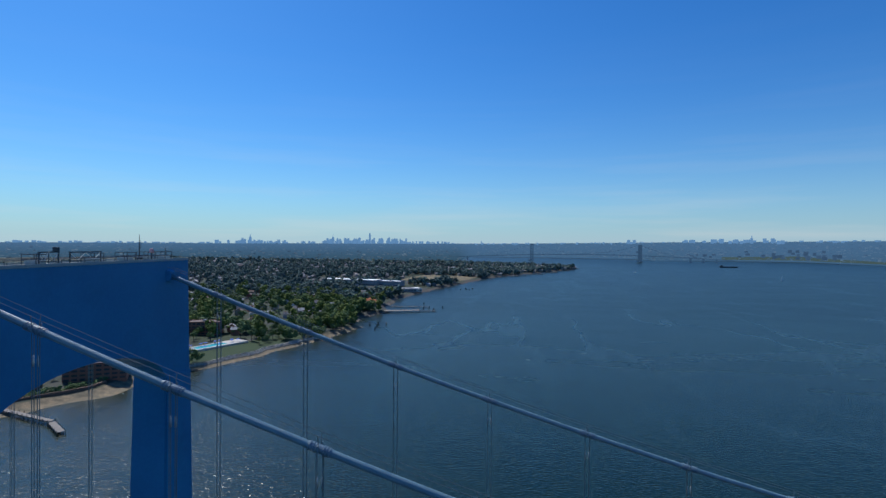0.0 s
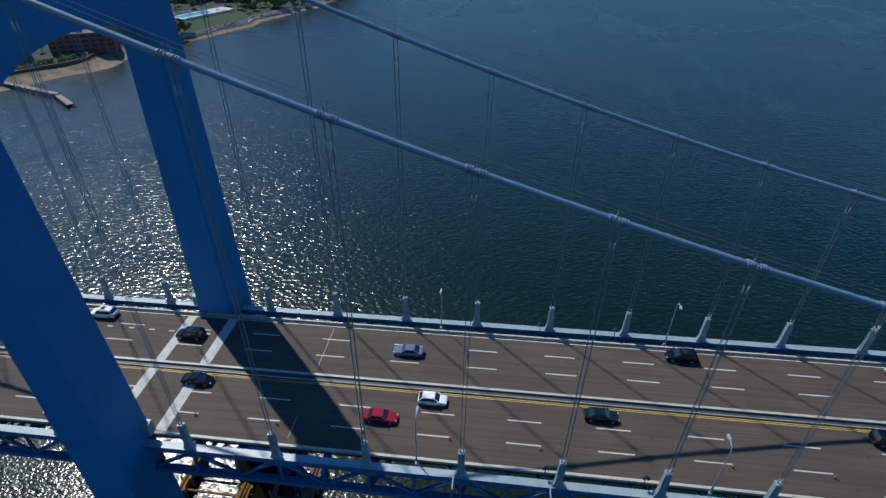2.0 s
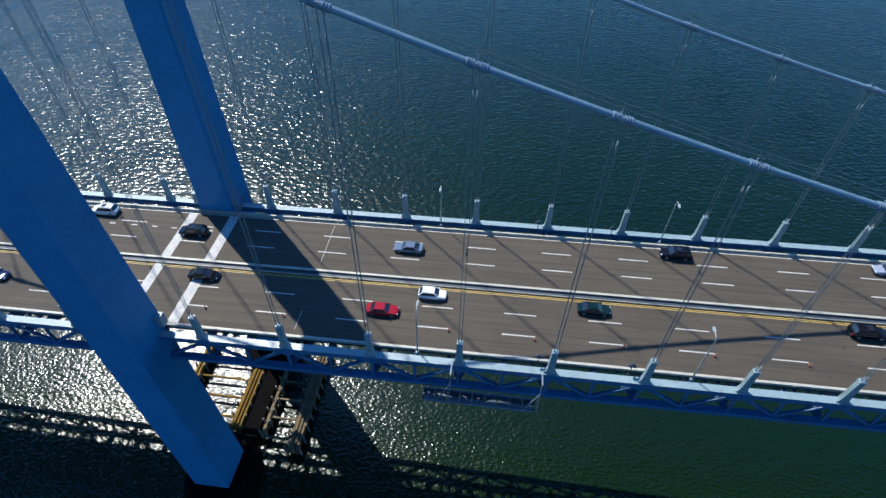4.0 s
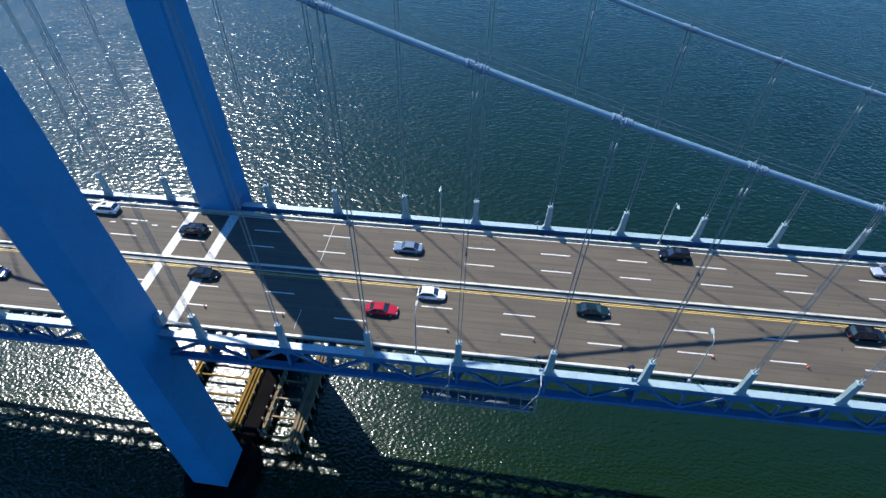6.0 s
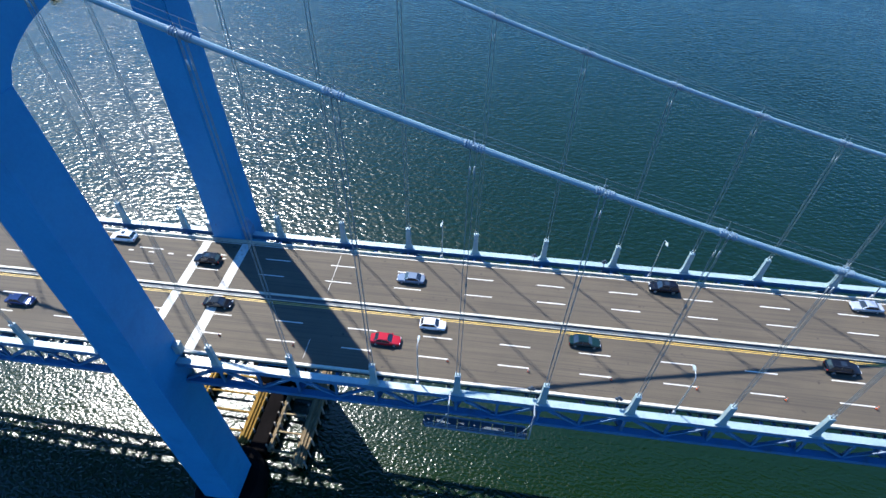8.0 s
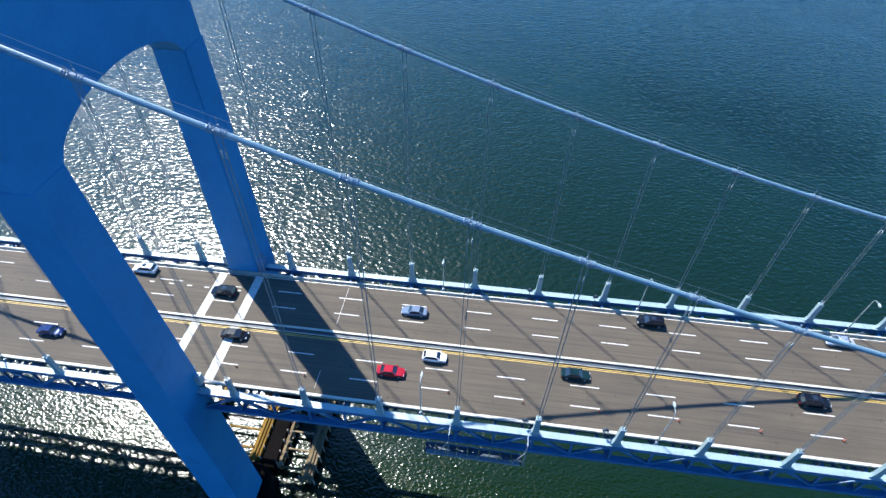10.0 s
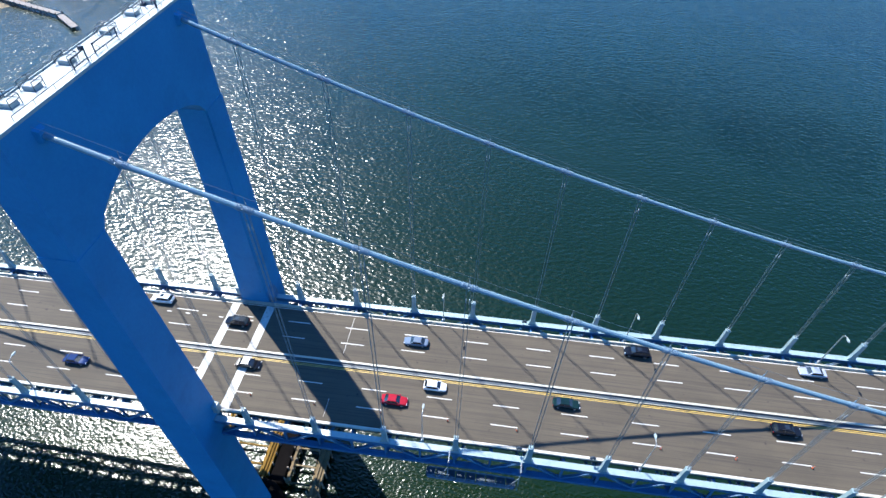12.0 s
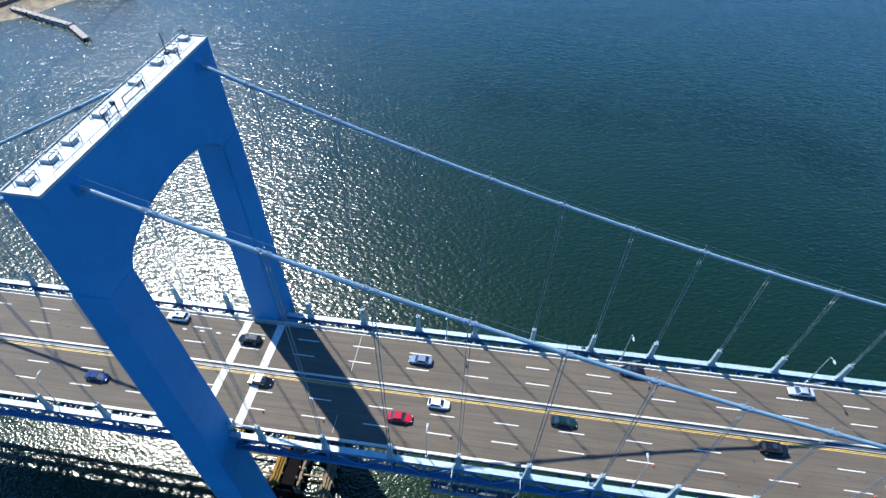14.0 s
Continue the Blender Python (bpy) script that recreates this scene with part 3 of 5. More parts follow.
for s in (-1, 1):
    for k in KS:
        x = hanger_x(k)
        top = road_z(x) + 5.0
        t = thing("suspender", "pair of wire suspender ropes rising from a pale blue post", "suspender", "suspenders of the bridge", at=(x, s * HALF, top))
        part("post", POST, PALE, t)
        part("cap_plate", Build().soft_box(-0.42, 0.42, -0.36, 0.36, -0.02, 0.12, 0.04), PALE, t)
        ztop = cable_z(x) - 0.3 - top
        if ztop > 3:
            for o in (-0.2, 0.2):
                b = Build()
                for q in (-0.33, 0.33):
                    b.tube([(o, q * 0.3, 0.1), (o * 1.35, q * 0.35, ztop)], 0.034, 5)
                part("wire_rope", b, ROPE, t)
                part("socket", SOCKET, GREY, t, at=(o, 0, 0.5))
            if ztop > 5:
                for o in (-0.2, 0.2):
                    part("socket", SOCKET, GREY, t, at=(o, 0, ztop - 2.3))

# ---- trusses ----
for s in (-1, 1):
    t = thing("stiffening_truss", "blue-painted steel stiffening truss along the edge of the deck", "truss", "stiffening trusses of the bridge")
    y = s * HALF
    for x0, x1 in ((X0, -3.1), (3.1, X1)):
        # chord sides deep, top plate pale: sunlit and shaded faces told apart by colour
        b = long_box(x0, x1, y - 0.46, y + 0.46, -0.72, 0.3)
        part("top_chord", b, DECKBLUE, t)
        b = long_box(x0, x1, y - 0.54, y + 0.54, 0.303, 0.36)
        part("chord_cover", b, PALE, t, "cover plate with the sunlit tone of the chord top painted in")
        part("bottom_chord", long_box(x0, x1, y - 0.5, y + 0.5, -5.5, -4.75), DECKBLUE, t)
    nodes = sorted([hanger_x(k) for k in KS] + [hanger_x(k) + PANEL / 2 for k in KS if k not in (-1, 20)])
    dz = SLOPE * PANEL / 2
    up = fixed_normals(Build().i_beam((0, 0, -4.8), (PANEL / 2, 0, -0.7 + dz), 0.45, 0.4, 0.06, (0, 1, 0)).mesh("diagonal", DECKBLUE))
    dn = fixed_normals(Build().i_beam((0, 0, -0.7), (PANEL / 2, 0, -4.8 + dz), 0.45, 0.4, 0.06, (0, 1, 0)).mesh("diagonal", DECKBLUE))
    ve = fixed_normals(Build().i_beam((0, 0, -4.75), (0, 0, -0.72), 0.36, 0.34, 0.06, (0, 1, 0)).mesh("vertical", DECKBLUE))
    gu = fixed_normals(Build().add([(-1.3, y2, -0.7) for y2 in (-0.3, 0.3)] + [(1.3, y2, -0.7) for y2 in (-0.3, 0.3)] + [(0.5, y2, -1.6) for y2 in (-0.3, 0.3)] + [(-0.5, y2, -1.6) for y2 in (-0.3, 0.3)],
                                   [(0, 2, 4, 6), (7, 5, 3, 1), (0, 1, 3, 2), (2, 3, 5, 4), (4, 5, 7, 6), (6, 7, 1, 0)]).mesh("gusset_plate", DECKBLUE))
    for k in KS:
        x = hanger_x(k)
        part("vertical", ve, DECKBLUE, t, at=(x, y, road_z(x)))
        part("gusset_plate", gu, DECKBLUE, t, at=(x, y, road_z(x)))
        if k not in (-1, 20):
            part("diagonal", dn, DECKBLUE, t, at=(x, y, road_z(x)))
            xm = x + PANEL / 2
            part("diagonal", up, DECKBLUE, t, at=(xm, y, road_z(xm)))
            part("vertical", ve, DECKBLUE, t, at=(xm, y, road_z(xm)))
    # end panels at the tower
    for x0 in (-9.5, 3.1):
        m = fixed_normals(Build().i_beam((0, 0, -4.8), (6.4, 0, -0.7), 0.45, 0.4, 0.06, (0, 1, 0)).mesh("diagonal", DECKBLUE))
        part("diagonal", m, DECKBLUE, t, at=(x0, y, road_z(x0)))
FLOOR = fixed_normals(Build().i_beam((0, -13.7, -1.5), (0, 13.7, -1.5), 0.5, 1.9, 0.06).mesh("floor_beam", DECKBLUE))
LATERAL = fixed_normals(Build().beam((0, -13.7, -5.1), (PANEL, 13.7, -5.1 + SLOPE * PANEL), 0.4, 0.4).beam((0, 13.7, -5.16), (PANEL, -13.7, -5.16 + SLOPE * PANEL), 0.4, 0.3).mesh("lateral_brace", DECKBLUE))
STRUT = fixed_normals(Build().beam((0, -13.7, -5.1), (0, 13.7, -5.1), 0.5, 0.5).mesh("strut", DECKBLUE))
floor_frame = thing("floor_frame", "blue steel floor beams and bracing below the roadway", "floor framing")
for k in KS:
    x = hanger_x(k)
    part("floor_beam", FLOOR, DECKBLUE, floor_frame, at=(x, 0, road_z(x)))
    part("strut", STRUT, DECKBLUE, floor_frame, at=(x, 0, road_z(x)))
    if k not in (-1, 20):
        part("floor_beam", FLOOR, DECKBLUE, floor_frame, at=(x + PANEL / 2, 0, road_z(x + PANEL / 2)))
        part("lateral_brace", LATERAL, DECKBLUE, floor_frame, at=(x, 0, road_z(x)))
for y in (-9, -4.5, 0, 4.5, 9):
    part("stringer", sloped(Build().i_beam((X0, y, -0.65), (X1, y, -0.65), 0.35, 0.55, 0.05)), DECKBLUE, floor_frame)

# ---- roadside ----
for s, yk in ((-1, 12.5), (1, 11.88)):
    t = thing("edge_barrier", "low cream-painted steel edge barrier along the roadway", "barrier", "barriers of the roadway")
    part("kerb", long_box(X0, X1, s * yk - 0.24, s * yk + 0.24, 0.003, 0.16), CREAM, t)
    part("rail", long_box(X0, X1, s * (yk + 0.08) - 0.15, s * (yk + 0.08) + 0.15, 0.3, 0.46), CREAM, t)
    pm = fixed_normals(Build().box(-0.08, 0.08, -0.07, 0.07, 0.16, 0.3).mesh("barrier_post", CREAM))
    for x in np.arange(X0 + 1, X1 - 1, PANEL / 4):
        part("barrier_post", pm, CREAM, t, at=(x, s * (yk + 0.08), road_z(x)))
median = thing("median_barrier", "low steel median barrier with cream rails and a dark channel", "barrier")
# dark base colour holds the shadow band between the median rails
CHANNEL = surface("shaded_channel_paint", (0.018, 0.032, 0.045), (0.035, 0.055, 0.07), 0.4, 4.0, 0.6, 0.0, 0.004, dirt=(0.05, 0.05, 0.045))
part("base", long_box(X0, X1, -0.74, 0.38, 0.003, 0.12), CHANNEL, median, "channel between the rails with their shadow band painted in")
pm = fixed_normals(Build().box(-0.07, 0.07, -0.05, 0.05, 0.12, 0.3).mesh("barrier_post", STEELDARK))
for y, w, z in ((-0.8, 0.05, 0.1), (0.18, 0.2, 0.3)):
    part("rail", long_box(X0, X1, y - w, y + w, z, z + 0.16), CREAM, median)
for x in np.arange(X0 + 1, X1 - 1, PANEL / 4):
    part("barrier_post", pm, STEELDARK, median, at=(x, 0.18, road_z(x)))
# markings lie 4 mm above the asphalt
for y, w, m in ((-1.08, 0.12, YELLOW), (-1.38, 0.12, YELLOW), (11.4, 0.14, WHITE), (-12.12, 0.14, WHITE)):
    part("edge_line", long_box(X0, X1, y - w / 2, y + w / 2, 0.004, 0.008), m, road, "yellow line" if m is YELLOW else "white line")
DASH = fixed_normals(Build().add([(0, -0.09, 0.006), (4.7, -0.09, 0.006 + 4.7 * SLOPE), (4.7, 0.09, 0.006 + 4.7 * SLOPE), (0, 0.09, 0.006)] + [(0, -0.09, 0.002), (4.7, -0.09, 0.002 + 4.7 * SLOPE), (4.7, 0.09, 0.002 + 4.7 * SLOPE), (0, 0.09, 0.002)],
                                 [(0, 1, 2, 3), (4, 7, 6, 5), (0, 4, 5, 1), (1, 5, 6, 2), (2, 6, 7, 3), (3, 7, 4, 0)]).mesh("lane_dash", WHITE))
for y, xs in ((-8.55, 63.85), (-4.8, 63.98), (8.28, 69.55), (4.55, 69.6)):
    for k in range(-15, 15):
        x = xs + PANEL * k
        if X0 < x < X1 - 5:
            part("lane_dash", DASH, WHITE, road, at=(x, y, road_z(x)))
for x0, x1, w in ((-4.6, -3.0, 1.2), (2.9, 4.6, 1.5)):
    for ya, yb in ((-12.0, -0.86), (0.42, 11.3)):
        part("expansion_joint", long_box(x0, x1, ya, yb, 0.009, 0.02), JOINT, road, "white-painted expansion joint plate")
for ya, yb in ((2.2, 10.9), (-11.2, -7.6)):
    part("road_seam", long_box(21.94, 22.02, ya, yb, 0.009, 0.012), JOINT, road)
for x in (-17.0, -13.0, -9.2, -5.6, 0.9):
    part("short_dash", long_box(x - 0.5, x + 0.5, 7.28, 7.5, 0.004, 0.009), WHITE, road)


def street_lamp(x, s):
    t = thing("street_lamp", "slim grey street lamp with a cobra-head lantern at the roadway edge", "street lamp", "street lamps of the bridge", at=(x, s * 13.02, road_z(x) - 0.9), turn=0 if s < 0 else 180)
    part("base", Build().soft_box(-0.22, 0.22, -0.22, 0.22, 0, 1.1, 0.05), GREY, t)
    part("pole", Build().tube([(0, 0, 1.0), (0, 0, 5), (0, 0, 9.2), (0, 0.25, 9.8), (0, 1.1, 10.0)], [0.11, 0.09, 0.065, 0.06, 0.05], 8), GREY, t, smooth=True)
    part("lantern", Build().loft([[(-a, y, z - c), (a, y, z - c), (a * 0.7, y, z + c), (-a * 0.7, y, z + c)] for y, a, z, c in ((0.95, 0.08, 10.0, 0.06), (1.25, 0.2, 10.0, 0.12), (1.75, 0.18, 10.0, 0.1), (1.9, 0.08, 9.98, 0.05))]), ROOFWHITE, t, "white lantern head")


for x in (-69.5, -33.0, 40.2, 76.8, 113.3, 149.9):
    for s in (-1, 1):
        street_lamp(x, s)


def marker_lamp(x, s):
    t = thing("marker_lamp", "dark lamp cluster on a short pole beside the roadway", "marker lamp", "marker lamps of the bridge", at=(x, s * 13.2, road_z(x) - 1.0))
    part("pole", Build().tube([(0, 0, 0), (0, 0, 3.0)], 0.06, 6), STEELDARK, t)
    for dx, dz in ((-0.28, 3.0), (0.28, 3.0), (0, 3.35)):
        part("lamp_head", Build().loft([[(dx + r * math.cos(a), r * math.sin(a), dz + z) for a in np.arange(8) * math.pi / 4] for r, z in ((0.12, -0.2), (0.25, -0.05), (0.25, 0.1), (0.1, 0.25))]), STEELDARK, t)


for x in (56.6, 68.7):
    for s in (-1, 1):
        marker_lamp(x, s)

ORANGE = surface("orange_cone_plastic", (0.6, 0.1, 0.03), (0.75, 0.16, 0.05), 1, 8, 0.5, 0, 0.002)


def traffic_cone():
    t = thing("traffic_cone", "orange traffic cone with a white band on the lane line", "traffic cone", "cones closing the lane")
    part("base", Build().soft_box(-0.2, 0.2, -0.2, 0.2, 0, 0.05, 0.02), BLACK, t)
    part("cone", Build().tube([(0, 0, 0.04), (0, 0, 0.42)], [0.16, 0.09], 10).tube([(0, 0, 0.58), (0, 0, 0.78)], [0.07, 0.03], 10), ORANGE, t, smooth=True)
    part("white_band", Build().tube([(0, 0, 0.42), (0, 0, 0.58)], [0.095, 0.075], 10), ROOFWHITE, t, smooth=True)
    return t


first = traffic_cone()
for k in range(-4, 10):
    x = 68.45 + PANEL * (k - 3)
    m = pose(x, -9.05 + 0.12 * math.sin(k * 2.3), road_z(x) + 0.002, 0, 0, 37 * k)
    if k == -4:
        first.matrix_basis = m
    else:
        copy_thing(first, m)


TRAVELER = surface("traveler_steel", (0.13, 0.17, 0.2), (0.24, 0.28, 0.31), 0.5, 6.0, 0.5, 0.2, 0.003)


def traveler():
    t = thing("inspection_traveler", "pale blue-grey steel inspection platform hung below the truss", "inspection platform", at=(49.2, -15.4, road_z(49.2)))
    for y in (-1.6, 0.2):
        part("side_rail", Build().beam((-7.5, y, -5.6), (7.5, y, -5.4), 0.18, 0.3), TRAVELER, t)
    for x in np.linspace(-7, 7, 9):
        part("floor_plate", Build().box(x - 0.8, x + 0.8, -1.5, 0.1, -5.5, -5.43), STEELDARK, t)
    for x in (-4.0, 8.0):
        part("hanger_frame", Build().beam((x, -1.6, -5.5), (x, -1.3, 1.0), 0.16, 0.16, (0, 1, 0)).beam((x, -1.3, 1.0), (x, 0.8, 1.1), 0.16, 0.16).beam((x - 1.8, -1.6, -5.4), (x, -1.35, -1.2), 0.12, 0.12, (0, 1, 0)), TRAVELER, t)
    for z in (-4.9, -4.4):
        part("hand_rail", Build().beam((-7.5, -1.6, z), (7.5, -1.6, z + 0.2), 0.07, 0.07), TRAVELER, t)


traveler()

# ---- shore, town and distance ----
SHORE = ((100, -2500), (140, -1500), (180, -420), (215, -300), (235, -278), (257, -267), (275, -257), (306, -241), (335, -236), (374, -223), (450, -188), (515, -170), (575, -153), (628, -141), (650, -170), (697, -160), (760, -150), (778, -142), (850, -158),
         (1000, -165), (1097, -146), (1280, -110), (1462, -60), (1640, -20), (1819, 52), (2081, 186), (2300, 310), (2425, 372), (2460, 330), (2560, 100), (2678, -31), (2800, -250), (2960, -700), (3100, -2500))


def beach_w(y):
    return np.interp(y, (200, 330, 362, 600, 660, 700, 1000), (17, 18, 9, 9, 5, 1.5, 1.5))


def shore_x(y):
    return beach_w(y) + np.interp(y, [p[0] for p in SHORE], [p[1] for p in SHORE]) + 3.0 * np.sin(y * 0.05) + 2.0 * np.sin(y * 0.13 + 1)


def ground_h(d, x, y):
    """Height of the ground d metres in from the water's edge."""
    w = beach_w(y)
    flat = -0.5 + 1.0 * np.minimum(d / w, 1.0)
    base = flat + np.interp(d - w, (0, 3, 5, 7, 24, 58, 200, 900, 3000), (0, 0.8, 1.3, 3.0, 3.8, 5.5, 8.5, 12.5, 16.5))
    return base + 0.25 * np.sin(x * 0.11 + y * 0.07) * np.clip(d / 20, 0, 1) + 1.2 * np.sin(x * 0.011) * np.cos(y * 0.013) * np.clip(d / 150, 0, 1)


def land_surface():
    m, n, l, b = nodes_of("shore_ground")
    pos = n.new("ShaderNodeNewGeometry").outputs["Position"]
    sep = n.new("ShaderNodeSeparateXYZ")
    l.new(pos, sep.inputs[0])
    h = n.new("ShaderNodeMath")
    h.operation = "MULTIPLY_ADD"
    l.new(noise_node(n, l, 0.12, 4.0, pos), h.inputs[0])
    h.inputs[1].default_value = 1.4
    l.new(sep.outputs["Z"], h.inputs[2])
    sand = ramp_node(n, l, noise_node(n, l, 0.2, 6.0, pos, 0.7), [(0.35, (0.075, 0.07, 0.045)), (0.5, (0.15, 0.12, 0.075)), (0.68, (0.27, 0.195, 0.115))])
    grass = ramp_node(n, l, noise_node(n, l, 0.03, 6.0, pos, 0.65), [(0.38, (0.014, 0.02, 0.011)), (0.5, (0.012, 0.028, 0.007)), (0.66, (0.022, 0.038, 0.011))])
    streets = ramp_node(n, l, noise_node(n, l, 0.015, 4.0, pos, 0.6), [(0.48, (0, 0, 0)), (0.6, (0.8, 0.8, 0.8))])
    grass = mix_node(n, l, streets, grass, (0.045, 0.044, 0.043))
    mr = n.new("ShaderNodeMapRange")
    mr.inputs["From Min"].default_value, mr.inputs["From Max"].default_value = 3.6, 4.4
    l.new(h.outputs[0], mr.inputs["Value"])
    stone = n.new("ShaderNodeMapRange")        # dark stone facing where the beach ends
    stone.inputs["From Min"].default_value, stone.inputs["From Max"].default_value, stone.inputs["To Max"].default_value = 640.0, 720.0, 0.85
    l.new(sep.outputs["Y"], stone.inputs["Value"])
    sand = mix_node(n, l, stone.outputs["Result"], sand, (0.05, 0.046, 0.042))
    l.new(mix_node(n, l, mr.outputs["Result"], sand, grass), b.inputs["Base Color"])
    b.inputs["Roughness"].default_value = 0.95
    return m


LAND = land_surface()


def build_land():
    ys = np.concatenate([np.arange(100, 900, 10), np.arange(900, 2480, 22), np.arange(2480, 3101, 40)])
    ds = np.array([0, 2, 4, 6.5, 9, 11, 13, 15, 17, 20, 26, 34, 45, 60, 80, 110, 150, 200, 280, 400, 600, 900, 1300, 1900, 2800, 4200.0])
    Y, D = np.meshgrid(ys, ds, indexing="ij")
    X = shore_x(Y) - D
    Z = ground_h(D, X, Y)
    end = np.minimum(np.clip((Y - 100) / 60, 0, 1), np.clip((3100 - Y) / 120, 0, 1))
    Z = Z * end - 0.5 * (1 - end)
    nr, nc = X.shape
    v = np.stack([X, Y, Z], -1).reshape(-1, 3)
    f = [(r * nc + c, r * nc + c + 1, (r + 1) * nc + c + 1, (r + 1) * nc + c) for r in range(nr - 1) for c in range(nc - 1)]
    b = Build().add(v.tolist(), f)
    single("ground", b, LAND, "sandy shore and grassy ground of the built-up peninsula", "ground", kind="structure", smooth=True)


build_land()


def ground_at(x, y):
    return float(ground_h(max(shore_x(y) - x, 0.0), x, y))


# far shore that climbs to the horizon
EYE = (48.0, -54.0)
# land, city and town carry the haze as glowing colour
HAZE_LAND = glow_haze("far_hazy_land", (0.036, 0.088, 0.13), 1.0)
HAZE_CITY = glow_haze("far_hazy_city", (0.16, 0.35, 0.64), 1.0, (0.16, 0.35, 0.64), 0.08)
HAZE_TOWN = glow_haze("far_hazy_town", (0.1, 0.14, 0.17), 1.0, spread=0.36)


def bearing(u):
    """Way over the ground for the view slope u (sideways over ahead) of the first look."""
    a = math.atan(u) - radians(6.85)
    return math.sin(a), math.cos(a)


FAR_START = ((-1.1, 2500), (-0.3, 2700), (0.02, 2900), (0.05, 4450), (0.2, 4600), (0.36, 4450), (0.39, 4120), (0.5, 4380), (0.66, 4560), (0.76, 4300), (0.84, 4080), (1.1, 3800))


def far_top(u):
    """Height of the land at the horizon, higher towards the hills on the far side of the bay."""
    return float(np.interp(u, (-0.9, -0.4, 0.1, 0.45, 0.9), (92, 97, 112, 138, 158)))


def far_z(r, r0, u=0.0):
    k = min(1.0, max(0.0, (r - max(r0, 3300)) / (4930 - max(r0, 3300))))
    return 2.0 + (far_top(u) - 2.0) * k ** 1.2 if r > r0 + 1 else -0.5


def build_far_land():
    us = np.linspace(-1.1, 1.1, 120)
    v = []
    for u in us:
        r0 = float(np.interp(u, [p[0] for p in FAR_START], [p[1] for p in FAR_START]))
        bx, by = bearing(u)
        for r in [r0] + list(np.linspace(r0 + 25, 4930, 12)):
            v.append((EYE[0] + bx * r, EYE[1] + by * r, far_z(r, r0, u)))
    f = [(i * 13 + j, i * 13 + j + 1, (i + 1) * 13 + j + 1, (i + 1) * 13 + j) for i in range(119) for j in range(12)]
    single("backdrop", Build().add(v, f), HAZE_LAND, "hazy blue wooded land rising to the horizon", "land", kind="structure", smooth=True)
    rng = np.random.RandomState(5)
    wood, town = Build(), Build()
    octa = [(1, 0, 0), (-1, 0, 0), (0, 1, 0), (0, -1, 0), (0, 0, 1.0), (0, 0, -0.3)]
    of = [(0, 2, 4), (2, 1, 4), (1, 3, 4), (3, 0, 4)]
    for i in range(14000):
        u = rng.uniform(-0.86, 0.86)
        r0 = float(np.interp(u, [p[0] for p in FAR_START], [p[1] for p in FAR_START]))
        r = r0 + 30 + (4900 - r0) * rng.rand() ** 1.2
        if -0.4 < u < 0.04 and r < 3000:
            continue
        bx, by = bearing(u)
        p = Vector((EYE[0] + bx * r, EYE[1] + by * r, far_z(r, r0, u)))
        if rng.rand() < 0.78:
            s = rng.uniform(4, 8)
            wood.add([(p.x + a * s * rng.uniform(0.7, 1.5), p.y + b2 * s, p.z - 1 + c * rng.uniform(2, 4.5)) for a, b2, c in octa], of)
        else:
            w, d, h = rng.uniform(3, 9), rng.uniform(4, 8), rng.uniform(1.5, 3.5) * (1 + 2.2 * (rng.rand() < 0.1))
            town.box(p.x - w, p.x + w, p.y - d, p.y + d, p.z - 3, p.z + h)
    # these tree crowns and blocks glow in the painted haze tone too
    single("far_woods", wood, glow_haze("far_hazy_leaves", (0.024, 0.068, 0.1), 1.0), "hazy tree cover of the far shores", "trees", kind="stuff")
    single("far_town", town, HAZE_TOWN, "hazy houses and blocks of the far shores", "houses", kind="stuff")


build_far_land()

# meadow and apartment blocks of the far shore, haze painted in as glow
def far_strip(name, label, mat, u0, u1, a, b2):
    v, n = [], 40
    for u in np.linspace(u0, u1, n):
        r0 = float(np.interp(u, [p[0] for p in FAR_START], [p[1] for p in FAR_START]))
        bx, by = bearing(u)
        v += [(EYE[0] + bx * (r0 + q), EYE[1] + by * (r0 + q), far_z(r0 + q, r0, u) + 3.0) for q in (a, a + 20, b2)]
    f = [(i * 3 + j, i * 3 + j + 1, i * 3 + j + 4, i * 3 + j + 3) for i in range(n - 1) for j in range(2)]
    single(name, Build().add(v, f), mat, label, "land", kind="structure", smooth=True)


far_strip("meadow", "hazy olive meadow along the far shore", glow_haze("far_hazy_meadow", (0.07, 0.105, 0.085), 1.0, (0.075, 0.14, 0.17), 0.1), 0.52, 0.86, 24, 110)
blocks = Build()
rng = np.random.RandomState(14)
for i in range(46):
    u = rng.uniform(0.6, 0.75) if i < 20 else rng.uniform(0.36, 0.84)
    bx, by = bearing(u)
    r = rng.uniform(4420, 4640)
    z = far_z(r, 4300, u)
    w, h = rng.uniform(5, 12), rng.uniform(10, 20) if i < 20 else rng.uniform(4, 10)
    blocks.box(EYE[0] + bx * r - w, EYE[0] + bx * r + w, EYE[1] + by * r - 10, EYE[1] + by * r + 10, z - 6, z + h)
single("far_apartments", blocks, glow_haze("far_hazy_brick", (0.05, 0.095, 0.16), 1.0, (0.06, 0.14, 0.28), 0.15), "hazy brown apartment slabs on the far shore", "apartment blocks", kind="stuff")


